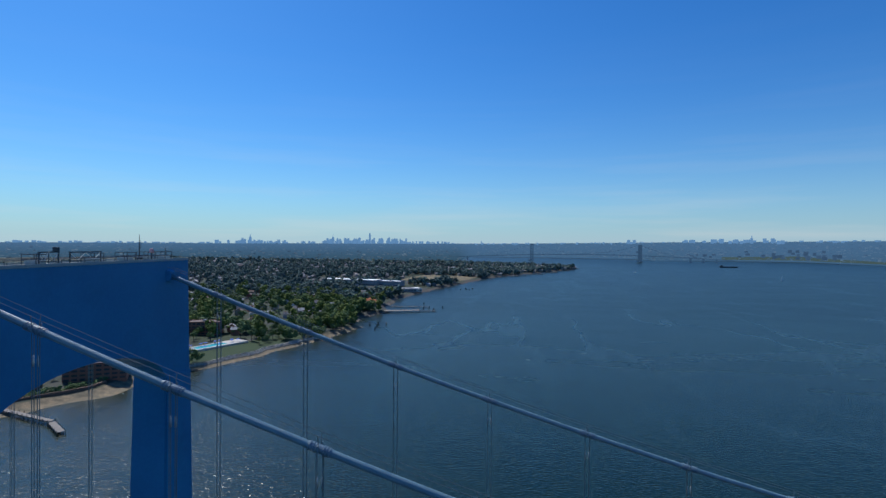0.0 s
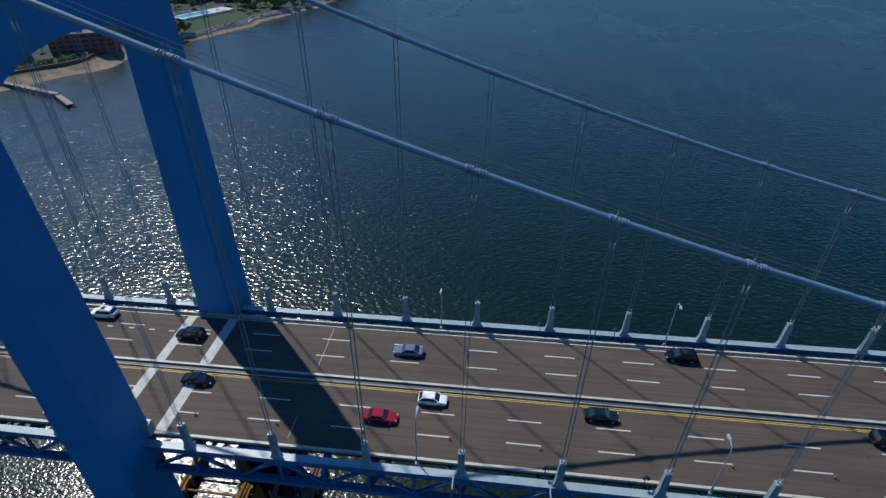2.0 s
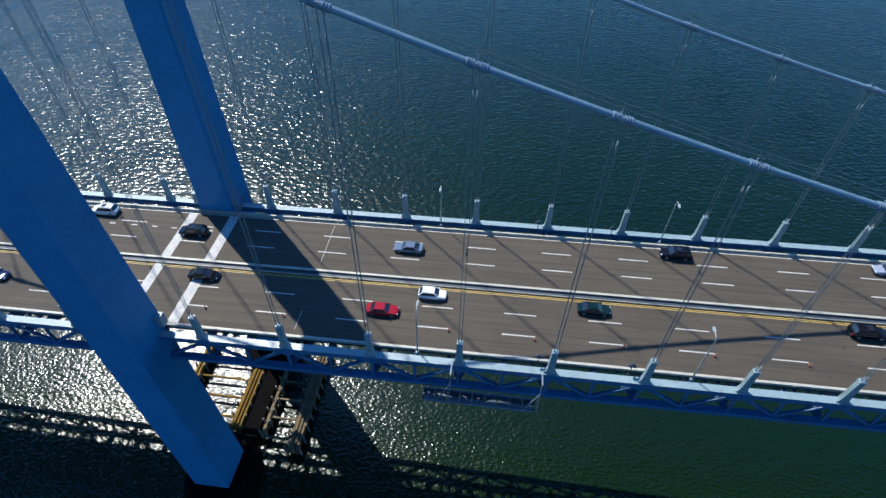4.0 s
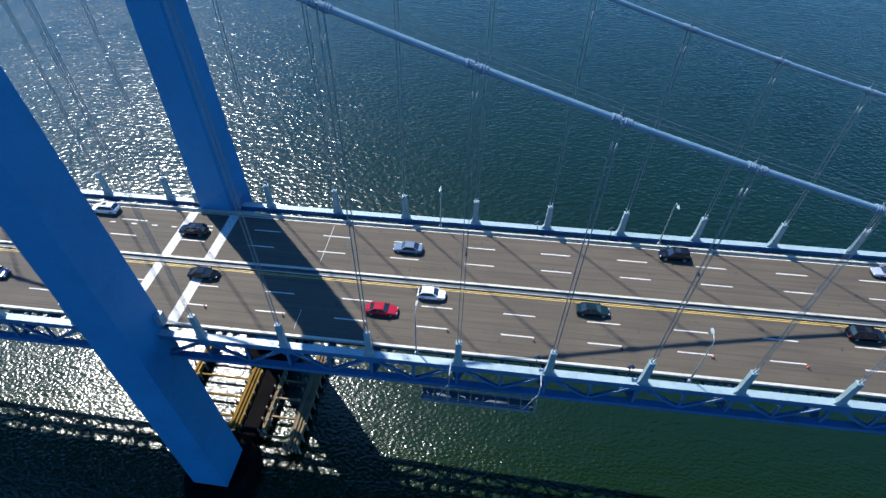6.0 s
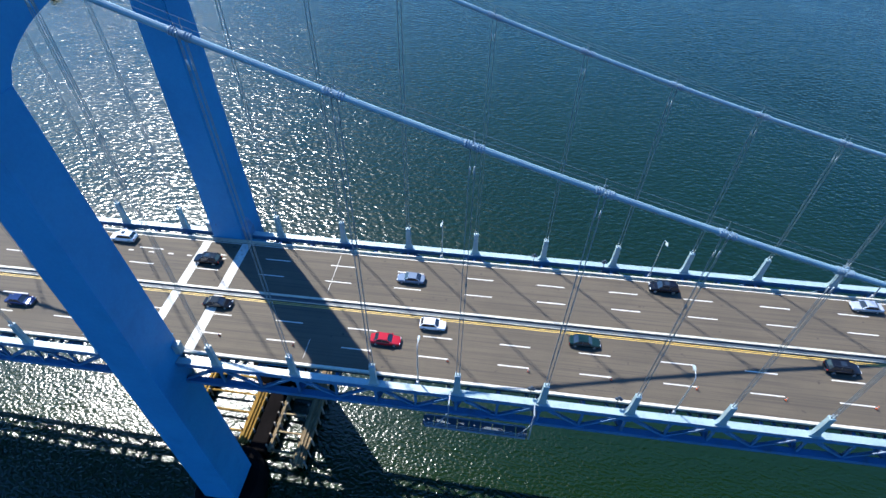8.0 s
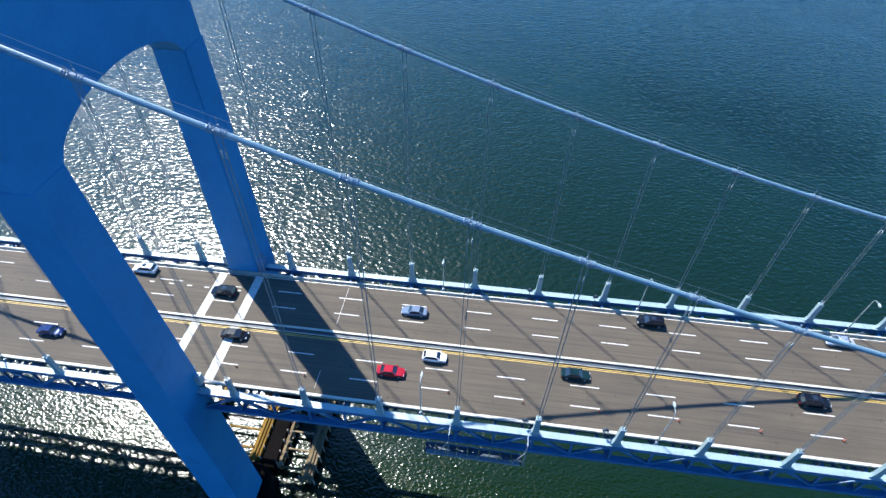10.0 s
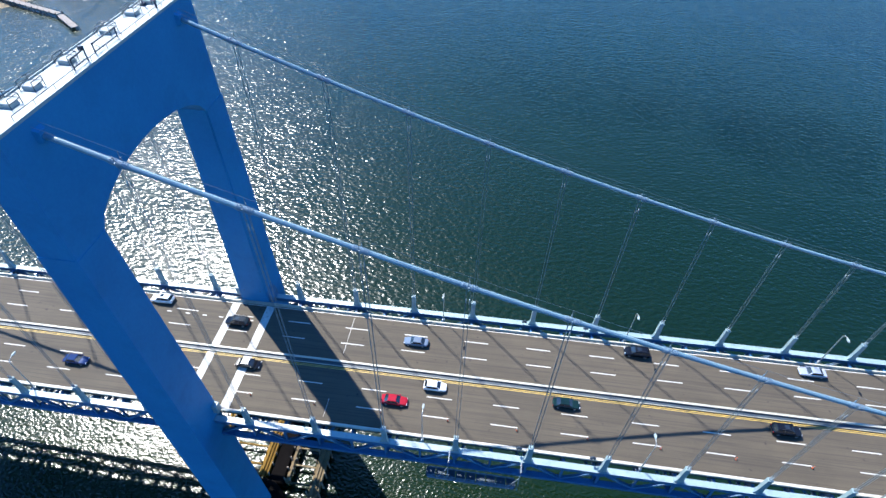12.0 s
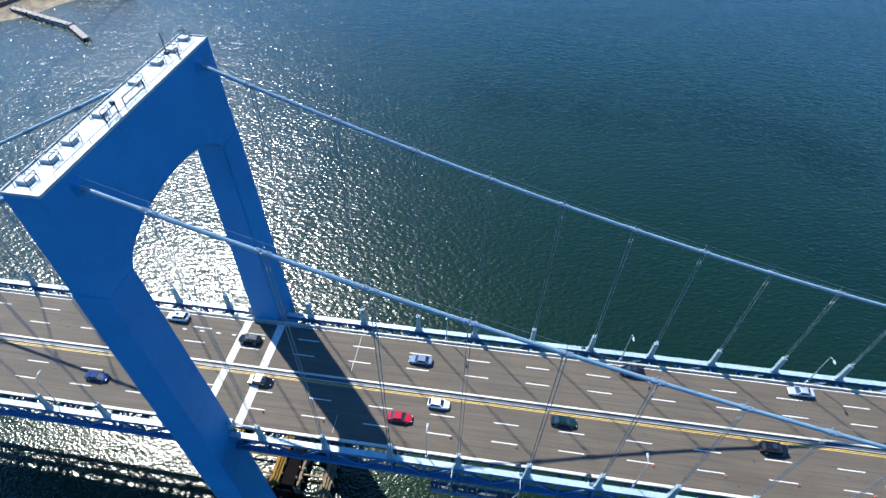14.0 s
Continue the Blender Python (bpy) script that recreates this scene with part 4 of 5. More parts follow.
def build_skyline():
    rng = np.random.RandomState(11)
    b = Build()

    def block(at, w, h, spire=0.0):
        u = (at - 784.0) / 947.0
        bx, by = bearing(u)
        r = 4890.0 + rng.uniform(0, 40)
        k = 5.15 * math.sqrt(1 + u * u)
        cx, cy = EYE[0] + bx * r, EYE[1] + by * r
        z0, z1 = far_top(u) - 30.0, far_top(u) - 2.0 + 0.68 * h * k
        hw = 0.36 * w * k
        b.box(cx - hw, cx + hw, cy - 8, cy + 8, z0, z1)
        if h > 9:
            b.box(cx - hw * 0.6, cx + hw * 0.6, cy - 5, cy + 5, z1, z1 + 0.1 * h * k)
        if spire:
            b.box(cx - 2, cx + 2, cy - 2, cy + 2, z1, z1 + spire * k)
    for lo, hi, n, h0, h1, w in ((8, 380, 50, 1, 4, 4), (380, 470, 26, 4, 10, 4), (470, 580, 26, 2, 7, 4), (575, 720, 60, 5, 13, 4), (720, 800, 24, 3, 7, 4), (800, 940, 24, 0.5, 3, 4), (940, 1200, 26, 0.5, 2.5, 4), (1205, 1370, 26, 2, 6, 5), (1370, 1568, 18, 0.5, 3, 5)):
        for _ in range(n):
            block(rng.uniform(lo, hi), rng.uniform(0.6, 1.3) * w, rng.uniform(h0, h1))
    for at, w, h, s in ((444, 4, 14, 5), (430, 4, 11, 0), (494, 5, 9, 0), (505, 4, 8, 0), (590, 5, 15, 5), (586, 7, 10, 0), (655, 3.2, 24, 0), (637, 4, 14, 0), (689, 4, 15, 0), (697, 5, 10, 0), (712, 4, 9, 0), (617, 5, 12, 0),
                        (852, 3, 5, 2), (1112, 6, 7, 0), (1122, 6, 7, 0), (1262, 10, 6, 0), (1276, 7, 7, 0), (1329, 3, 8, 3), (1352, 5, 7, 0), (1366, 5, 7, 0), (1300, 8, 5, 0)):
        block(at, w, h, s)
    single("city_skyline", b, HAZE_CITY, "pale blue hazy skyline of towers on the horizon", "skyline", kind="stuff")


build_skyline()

# the far bridge's steel emits a dark blue that stands for the haze
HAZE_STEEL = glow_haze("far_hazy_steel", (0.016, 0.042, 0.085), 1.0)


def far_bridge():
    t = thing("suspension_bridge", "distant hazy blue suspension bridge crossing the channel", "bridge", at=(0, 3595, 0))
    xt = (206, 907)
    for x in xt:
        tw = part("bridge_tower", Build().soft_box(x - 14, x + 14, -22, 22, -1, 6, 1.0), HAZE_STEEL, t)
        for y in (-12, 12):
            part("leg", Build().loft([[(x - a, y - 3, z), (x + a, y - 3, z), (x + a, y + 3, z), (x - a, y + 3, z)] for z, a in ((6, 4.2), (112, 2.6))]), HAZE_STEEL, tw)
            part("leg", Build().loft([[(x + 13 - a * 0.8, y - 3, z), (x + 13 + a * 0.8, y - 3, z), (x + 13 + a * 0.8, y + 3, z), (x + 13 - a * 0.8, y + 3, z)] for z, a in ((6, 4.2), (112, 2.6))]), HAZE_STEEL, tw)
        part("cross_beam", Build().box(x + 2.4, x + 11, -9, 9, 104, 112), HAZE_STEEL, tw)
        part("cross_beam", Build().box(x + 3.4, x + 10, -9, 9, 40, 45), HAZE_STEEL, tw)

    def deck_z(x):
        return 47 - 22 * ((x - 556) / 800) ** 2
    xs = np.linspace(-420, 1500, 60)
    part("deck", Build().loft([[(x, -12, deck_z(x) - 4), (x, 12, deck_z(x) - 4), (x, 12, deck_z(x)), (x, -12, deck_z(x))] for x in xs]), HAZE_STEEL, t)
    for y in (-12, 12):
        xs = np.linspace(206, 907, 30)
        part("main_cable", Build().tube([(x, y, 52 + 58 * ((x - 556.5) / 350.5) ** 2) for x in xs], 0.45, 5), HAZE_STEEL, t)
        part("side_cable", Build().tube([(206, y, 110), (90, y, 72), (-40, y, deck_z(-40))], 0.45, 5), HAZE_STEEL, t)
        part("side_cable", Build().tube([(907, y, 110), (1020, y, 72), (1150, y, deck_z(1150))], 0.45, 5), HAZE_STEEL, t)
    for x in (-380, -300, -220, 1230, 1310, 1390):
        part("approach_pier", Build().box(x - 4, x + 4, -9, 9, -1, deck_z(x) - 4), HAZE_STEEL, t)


far_bridge()

# ---- trees ----
LEAF = surface("summer_leaves", (0.075, 0.112, 0.042), (0.16, 0.215, 0.085), 0.012, 0.4, 0.9, 0, 0, island=0.3, spec=0.2)
LEAF_LIGHT = surface("yellow_green_leaves", (0.075, 0.105, 0.022), (0.15, 0.185, 0.045), 0.02, 0.4, 0.9, 0, 0, island=0.25, spec=0.2)
# leaves of the far woods, greyed and blued: distance haze in the base colour
LEAF_FAR = surface("haze_toned_leaves", (0.066, 0.1, 0.088), (0.13, 0.175, 0.14), 0.008, 0.2, 0.95, 0, 0, island=0.5, spec=0.2)
BARK = surface("grey_brown_bark", (0.06, 0.045, 0.035), (0.12, 0.095, 0.075), 0.5, 4.0, 0.95, 0, 0.01)
OCT_V = np.array([(1, 0, 0), (-1, 0, 0), (0, 1, 0), (0, -1, 0), (0, 0, 1), (0, 0, -1)], float)
OCT_F = np.array([(0, 2, 4), (2, 1, 4), (1, 3, 4), (3, 0, 4), (2, 0, 5), (1, 2, 5), (3, 1, 5), (0, 3, 5)])


def clump_mesh(name, centers, sizes, mat, rng):
    """Many small tilted leaf clumps in one mesh."""
    n = len(centers)
    q = rng.normal(size=(n, 3, 3))
    q, _ = np.linalg.qr(q)
    sc = sizes[:, None] * rng.uniform(0.6, 1.35, (n, 3))
    v = np.einsum("nij,kj->nki", q * sc[:, None, :], OCT_V) + centers[:, None, :]
    f = (OCT_F[None] + (np.arange(n) * 6)[:, None, None]).reshape(-1, 3)
    me = bpy.data.meshes.new(name)
    me.from_pydata(v.reshape(-1, 3).tolist(), [], f.tolist())
    me.materials.append(mat)
    return me


def crown_points(rng, n, r, h, z0):
    """Points of an uneven crown: several lobes, thinner inside, with gaps."""
    k = 6
    lobes = np.stack([rng.uniform(-0.5, 0.5, k) * r, rng.uniform(-0.5, 0.5, k) * r, z0 + h * rng.uniform(0.3, 0.85, k)], 1)
    lr = r * rng.uniform(0.4, 0.65, k)
    i = rng.randint(0, k, n)
    d = rng.normal(size=(n, 3))
    d /= np.linalg.norm(d, axis=1)[:, None]
    return lobes[i] + d * (lr[i] * rng.uniform(0.55, 1.05, n) ** 0.5)[:, None] * (1, 1, 0.75)


def tree_proto(i, mat):
    rng = np.random.RandomState(40 + i)
    r, h = rng.uniform(4.0, 5.5), rng.uniform(9, 13)
    t = thing("tree", "leafy green broadleaf tree on the shore", "tree", "trees along the shore")
    b = Build().tube([(0, 0, -0.6), (0.1, 0, h * 0.25), (0.15, 0.1, h * 0.5), (0.2, 0.1, h * 0.8)], [0.38, 0.28, 0.2, 0.06], 7)
    for a in np.arange(5) * 1.3 + rng.rand():
        z = h * rng.uniform(0.28, 0.5)
        b.tube([(0.1, 0, z), (r * 0.35 * math.cos(a), r * 0.35 * math.sin(a), z + h * 0.14), (r * 0.62 * math.cos(a), r * 0.62 * math.sin(a), z + h * 0.26)], [0.16, 0.1, 0.03], 5)
    part("trunk", b, BARK, t)
    part("crown", clump_mesh("crown", crown_points(rng, 260, r, h * 0.75, h * 0.25), rng.uniform(0.35, 0.8, 260), mat, rng), mat, t)
    return t


CLEAR = ((-300, 392, -180, 502), (-470, 1290, -140, 1420), (-290, 1050, -130, 1250), (-250, 1400, -40, 1640), (-235, 890, -150, 960), (-330, 285, -222, 372))


def clear_of(x, y):
    return all(not (a < x < c and b < y < d) for a, b, c, d in CLEAR)


protos = [tree_proto(i, LEAF if i % 3 else LEAF_LIGHT) for i in range(5)]
rng = np.random.RandomState(3)
spots = []
while len(spots) < 95:
    y = rng.uniform(380, 790)
    d = rng.uniform(13, 75)
    x = float(shore_x(y)) - d
    if clear_of(x, y) and all((x - a) ** 2 + (y - c) ** 2 > 40 for a, c in spots):
        spots.append((x, y))
spots += [(-268, 398), (-279, 415), (-222, 489), (-208, 478), (-205, 490), (-268, 505), (-255, 512), (-240, 500), (-288, 309), (-318, 296), (-330, 300), (-285, 432), (-292, 445), (-281, 452), (-296, 460), (-288, 470), (-300, 425), (-276, 470), (-282, 484), (-296, 488), (-270, 488), (-262, 478), (-215, 500), (-226, 505), (-206, 506)]
for i, (x, y) in enumerate(spots):
    s = rng.uniform(0.7, 1.15)
    m = pose(x, y, ground_at(x, y), 0, 0, rng.uniform(0, 360)) @ Matrix.Diagonal((s, s, s * rng.uniform(0.85, 1.1), 1))
    if i < 5:
        protos[i].matrix_basis = m
    else:
        copy_thing(protos[i % 5], m)


def woods(name, lo, hi, n, per, depth, size, seed, mat, label):
    """Tree cover behind the shore: each tree a loose crown of clumps with a short trunk hidden in it."""
    rng = np.random.RandomState(seed)
    cs, ss, k = [], [], 0
    while k < n:
        y = rng.uniform(lo, hi)
        d = 15 + rng.rand() ** 1.5 * depth
        x = float(shore_x(y)) - d
        if not clear_of(x, y):
            continue
        k += 1
        if math.sin(x * 0.021 + 1) * math.sin(y * 0.017) < -0.35 and rng.rand() < 0.7:
            continue
        r, h = rng.uniform(3.5, 6.0) * size, rng.uniform(8, 14) * size
        p = crown_points(rng, per, r, h, 1.0) + (x, y, ground_at(x, y) - 0.5)
        cs.append(p)
        ss.append(rng.uniform(0.55, 1.0, per) * r * (0.33 if per > 30 else 0.5 if per > 12 else 0.75))
    me = clump_mesh(name, np.concatenate(cs), np.concatenate(ss), mat, rng)
    single(name, me, mat, label, "trees", kind="stuff")


woods("woods", 380, 900, 720, 60, 600, 1.2, 21, LEAF, "dense green trees among the houses near the shore")
woods("light_woods", 480, 1000, 240, 60, 460, 1.6, 22, LEAF_LIGHT, "yellow-green trees among the houses near the shore")
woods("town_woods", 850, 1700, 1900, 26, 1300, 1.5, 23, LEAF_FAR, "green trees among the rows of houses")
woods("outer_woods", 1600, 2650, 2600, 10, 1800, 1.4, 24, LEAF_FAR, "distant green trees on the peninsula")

# ---- buildings on the shore ----
WALLS = [surface("house_wall_" + n, tuple(v * 0.8 for v in c), c, 0.3, 3.0, 0.85, 0, 0.01) for n, c in (("white", (0.6, 0.6, 0.57)), ("cream", (0.48, 0.42, 0.33)), ("brick", (0.26, 0.11, 0.075)), ("grey", (0.3, 0.31, 0.32)), ("tan", (0.36, 0.28, 0.2)))]
ROOFS = [surface("roof_" + n, tuple(v * 0.75 for v in c), c, 0.3, 3.0, 0.9, 0, 0.02) for n, c in (("slate", (0.12, 0.12, 0.13)), ("brown", (0.15, 0.1, 0.08)), ("pale", (0.34, 0.34, 0.34)))]
GLASS = surface("dark_window_glass", (0.02, 0.03, 0.04), (0.04, 0.055, 0.07), 0.5, 2.0, 0.08, 0, 0)


def house_proto(i):
    rng = np.random.RandomState(70 + i)
    w, d, h, r = rng.uniform(4.2, 6.0), rng.uniform(4.0, 5.0), rng.uniform(5.0, 6.5), rng.uniform(2.2, 3.4)
    wm, rm = WALLS[i % 5], ROOFS[i % 3]
    tone = ("white", "cream", "brick-red", "grey", "tan")[i % 5]
    t = thing("house", tone + " two-storey house with a pitched roof among trees", "house", "houses on the shore")
    wall = part("wall", Build().loft([[(-w, -d, z), (w, -d, z), (w, d, z), (-w, d, z)] for z in (-1.5, h)]).loft([[(-w, -d, h), (-w, d, h), (-w, 0, h + r)], [(w, -d, h), (w, d, h), (w, 0, h + r)]]), wm, t)
    for s in (-1, 1):
        o = 0.45
        k = r / d
        part("roof_slope", Build().loft([[(x, s * (d + o), h - o * k), (x, 0.0, h + r), (x, 0.0, h + r + 0.22), (x, s * (d + o), h - o * k + 0.22)] for x in (-w - o, w + o)]), rm, t)
    part("chimney", Build().box(w * 0.4, w * 0.4 + 0.8, 0.6, 1.4, h, h + r + 1.0), WALLS[2], t)
    for z in (1.0, 3.7):
        for x in (-w * 0.55, 0, w * 0.55):
            if z < 2 and x == 0:
                part("door", Build().box(x - 0.5, x + 0.5, -d - 0.04, -d + 0.03, 0.1, 2.15), ROOFS[1], t)
                continue
            part("window", Build().box(x - 0.55, x + 0.55, -d - 0.04, -d + 0.03, z, z + 1.3), GLASS, t)
        part("window", Build().box(w - 0.03, w + 0.04, -0.6, 0.6, z, z + 1.3), GLASS, t)
    return t


houses = [house_proto(i) for i in range(10)]
rng = np.random.RandomState(8)
done = []
while len(done) < 110:
    y = rng.uniform(505, 1060)
    d = rng.uniform(34, 330)
    x = float(shore_x(y)) - d
    if not clear_of(x, y) or any((x - a) ** 2 + (y - c) ** 2 < 300 for a, c in done):
        continue
    done.append((x, y))
    i = len(done) - 1
    m = pose(x, y, ground_at(x, y) + 0.3, 0, 0, 22 + 90 * rng.randint(0, 4) + rng.uniform(-6, 6))
    if i < 10:
        houses[i].matrix_basis = m
    else:
        copy_thing(houses[i % 10], m)
# the rest of the town
wb, rb = Build(), Build()
for i in range(2700):
    y = 560 + 2050 * rng.rand() ** 0.9
    d = 24 + 1700 * rng.rand() ** 1.6
    if i % 12 == 0:
        y, d = rng.uniform(1650, 2410), rng.uniform(12, 170)
    x = float(shore_x(y)) - d
    if not clear_of(x, y) or (y < 1060 and d < 330):
        continue
    z = ground_at(x, y)
    w, dd, h, r = rng.uniform(4, 8), rng.uniform(4, 6), rng.uniform(5, 7), rng.uniform(1.5, 3.2)
    a = radians(22 + 90 * rng.randint(0, 2))
    c, s = math.cos(a), math.sin(a)

    def at(px, py, pz):
        return (x + px * c - py * s, y + px * s + py * c, z + pz)
    wb.add([at(*p) for p in ((-w, -dd, -1), (w, -dd, -1), (w, dd, -1), (-w, dd, -1), (-w, -dd, h), (w, -dd, h), (w, dd, h), (-w, dd, h))], [(4, 5, 6, 7), (0, 1, 5, 4), (1, 2, 6, 5), (2, 3, 7, 6), (3, 0, 4, 7)])
    rb.add([at(*p) for p in ((-w - .4, -dd - .4, h), (w + .4, -dd - .4, h), (w + .4, dd + .4, h), (-w - .4, dd + .4, h), (-w, 0, h + r), (w, 0, h + r))], [(0, 1, 5, 4), (2, 3, 4, 5), (1, 2, 5), (3, 0, 4)])
single("town_walls", wb, surface("town_walls", (0.2, 0.17, 0.145), (0.36, 0.32, 0.28), 0.01, 1.0, 0.9, 0, 0, island=0.5), "mixed pale and brick walls of distant rows of houses", "houses", kind="stuff")
single("town_roofs", rb, surface("town_roofs", (0.12, 0.11, 0.11), (0.36, 0.345, 0.34), 0.01, 1.0, 0.9, 0, 0, island=0.6), "grey and brown roofs of distant rows of houses", "roofs", kind="stuff")


def block_building(name, label, x, y, w, d, h, turn, wm, rm, floors, bays, z=None):
    """A flat-roofed building with a parapet and rows of windows on its two long sides and ends."""
    t = thing(name, label, name.replace("_", " "), at=(x, y, ground_at(x, y) if z is None else z), turn=turn)
    part("wall", Build().box(-w, w, -d, d, -2, h), wm, t)
    part("roof", Build().box(-w + 0.4, w - 0.4, -d + 0.4, d - 0.4, h, h + 0.15), rm, t)
    part("parapet", Build().box(-w - .1, w + .1, -d - .1, -d + .3, h + 0.003, h + 0.7).box(-w - .1, w + .1, d - .3, d + .1, h + 0.003, h + 0.7).box(-w - .1, -w + .3, -d + .3, d - .3, h + 0.003, h + 0.7).box(w - .3, w + .1, -d + .3, d - .3, h + 0.003, h + 0.7), wm, t)
    me = fixed_normals(Build().box(-0.35 * w / bays * 2, 0.35 * w / bays * 2, -0.06, 0.06, 0, 1.5).mesh("window", GLASS))
    for f in range(floors):
        for k in range(bays):
            for s in (-1, 1):
                part("window", me, GLASS, t, at=(-w + (k + 0.5) * 2 * w / bays, s * d, 1.0 + f * h / floors))
    part("roof_unit", Build().soft_box(-2.5, 1.5, -1.5, 1.5, h + 0.15, h + 2.2, 0.2), ROOFS[2], t)
    return t


WHITEROOF = surface("white_membrane_roof", (0.6, 0.62, 0.63), (0.82, 0.83, 0.82), 0.05, 1.0, 0.7, 0, 0.01)
ORANGEROOF = surface("orange_tile_roof", (0.42, 0.13, 0.05), (0.58, 0.2, 0.09), 0.3, 2.0, 0.85, 0, 0.03)
block_building("warehouse", "long low warehouse with a bright white flat roof", -332, 1235, 72, 22, 12, -12, WALLS[3], WHITEROOF, 1, 24)
block_building("warehouse", "low warehouse with a bright white flat roof", -232, 1226, 30, 14, 11, -12, WALLS[3], WHITEROOF, 1, 9)
block_building("boat_shed", "long pale-roofed shed by the boatyard", -199, 1092, 50, 15, 6, 32, WALLS[3], ROOFS[2], 1, 14)
block_building("boat_shed", "pale-roofed shed beside the boatyard", -166, 1125, 22, 14, 6, 32, WALLS[0], WHITEROOF, 1, 8)
block_building("boat_shed", "low grey shed by the waterside", -226, 1022, 36, 12, 6, 20, WALLS[4], ROOFS[2], 1, 10)
block_building("apartment_block", "dark brown brick apartment block on the shore", -265, 324, 21, 8, 13, 28, WALLS[2], ROOFS[0], 4, 8)
block_building("apartment_block", "dark brick apartment block above the sea wall", -298, 286, 15, 7, 9, 30, WALLS[2], ROOFS[0], 4, 6)
block_building("apartment_block", "brown brick apartment block among trees", -288, 512, 17, 9, 14, 14, WALLS[2], ROOFS[1], 4, 7)
block_building("apartment_block", "low grey-roofed block among trees", -330, 520, 24, 9, 9, 22, WALLS[3], ROOFS[2], 3, 9)


def clubhouse():
    x, y = -184, 834
    t = thing("clubhouse", "waterside building with an orange tiled hipped roof", "clubhouse", at=(x, y, ground_at(x, y)), turn=20)
    part("wall", Build().box(-15, 15, -9, 9, -2, 6), WALLS[4], t)
    part("roof", Build().loft([[(-16.5, -10.5, 6.003), (16.5, -10.5, 6.003), (16.5, 10.5, 6.003), (-16.5, 10.5, 6.003)], [(-7, -0.6, 12.5), (7, -0.6, 12.5), (7, 0.6, 12.5), (-7, 0.6, 12.5)]]), ORANGEROOF, t, "orange tiled roof")
    part("porch_roof", Build().loft([[(16.6, -6, 3.4), (22, -6, 3.0), (22, 6, 3.0), (16.6, 6, 3.4)], [(16.6, -6, 4.4), (22, -6, 3.3), (22, 6, 3.3), (16.6, 6, 4.4)]]), ORANGEROOF, t)
    for k in range(7):
        part("window", Build().box(-13 + k * 4.2, -11 + k * 4.2, -9.06, -8.9, 1.2, 3.6), GLASS, t)


clubhouse()
# swimming pool and its terrace
POOLWATER = surface("turquoise_pool_water", (0.05, 0.45, 0.55), (0.1, 0.58, 0.66), 0.2, 1.5, 0.08, 0, 0.02)
PAVING = surface("pale_pool_paving", (0.4, 0.37, 0.33), (0.55, 0.52, 0.47), 0.3, 3.0, 0.85, 0, 0.01)
CANVAS = surface("blue_canvas", (0.02, 0.08, 0.42), (0.04, 0.14, 0.55), 0.6, 4.0, 0.8, 0, 0.01)
pool = thing("swimming_pool", "turquoise swimming pool in a pale paved terrace", "swimming pool", at=(-243, 452, 6.9), turn=66)
part("terrace", Build().box(-34, 34, -9, -5.5, -3, 0.1).box(-34, 34, 5.5, 9, -3, 0.1).box(-34, -22, -5.5, 5.5, -3, 0.1).box(12, 34, -5.5, 5.5, -3, 0.1), PAVING, pool)
part("basin_water", Build().box(-22, 12, -5.5, 5.5, -2.5, -0.1), POOLWATER, pool, "turquoise water")
for k in range(12):
    x, y = (-32 + 5.5 * k, 7.3 if k % 3 else -7.2)
    if k > 8:
        x, y = 15 + 4 * (k - 8), (-2.0 if k % 2 else 2.5)
    p = Matrix.Rotation(radians(66), 4, "Z") @ Vector((x, y, 0))
    u = thing("parasol", "blue canvas parasol on the pool terrace", "parasol", "parasols by the pool", at=(-243 + p.x, 452 + p.y, 7.0))
    part("pole", Build().tube([(0, 0, 0), (0, 0, 2.7)], 0.05, 6), GREY, u)
    part("canopy", Build().loft([[(r * math.cos(a), r * math.sin(a), z) for a in np.arange(8) * math.pi / 4] for r, z in ((1.9, 2.15), (1.85, 2.22), (0.1, 2.9))]), CANVAS, u)
# stone sea wall and rocks along the lawn
ROCK = surface("grey_armour_stone", (0.3, 0.27, 0.23), (0.5, 0.46, 0.4), 0.3, 2.0, 0.9, 0, 0.03, island=0.3)
rng = np.random.RandomState(31)
pts, siz = [], []
for y in np.arange(374, 545, 0.8):
    for k in range(3):
        d = float(beach_w(y)) + 4.2 + 1.2 * k + rng.uniform(-0.5, 0.5)
        x = float(shore_x(y)) - d
        pts.append((x, y + rng.uniform(-0.4, 0.4), ground_at(x, y) + 0.35))
        siz.append(rng.uniform(0.7, 1.25))
for i in range(420):
    y = rng.uniform(300, 900)
    x = float(shore_x(y)) - rng.uniform(-4, 6)
    pts.append((x, y, ground_at(x, y) + 0.1))
    siz.append(rng.uniform(0.25, 0.9))
single("armour_rocks", clump_mesh("armour_rocks", np.array(pts), np.array(siz), ROCK, rng), ROCK, "grey sea wall boulders and rocks along the beach", "rocks", kind="stuff")
SEAWALL = surface("brown_sea_wall", (0.1, 0.055, 0.04), (0.17, 0.1, 0.07), 0.3, 2.0, 0.9, 0, 0.03, dirt=(0.12, 0.09, 0.06))
ys = np.arange(238, 322, 6)
single("sea_wall", Build().loft([[(float(shore_x(y)) - 27, y, -0.5), (float(shore_x(y)) - 26, y, -0.5), (float(shore_x(y)) - 27.4, y, 5.6), (float(shore_x(y)) - 28.6, y, 5.6)] for y in ys]), SEAWALL, "dark brown stained retaining sea wall below the apartment blocks", "sea wall")


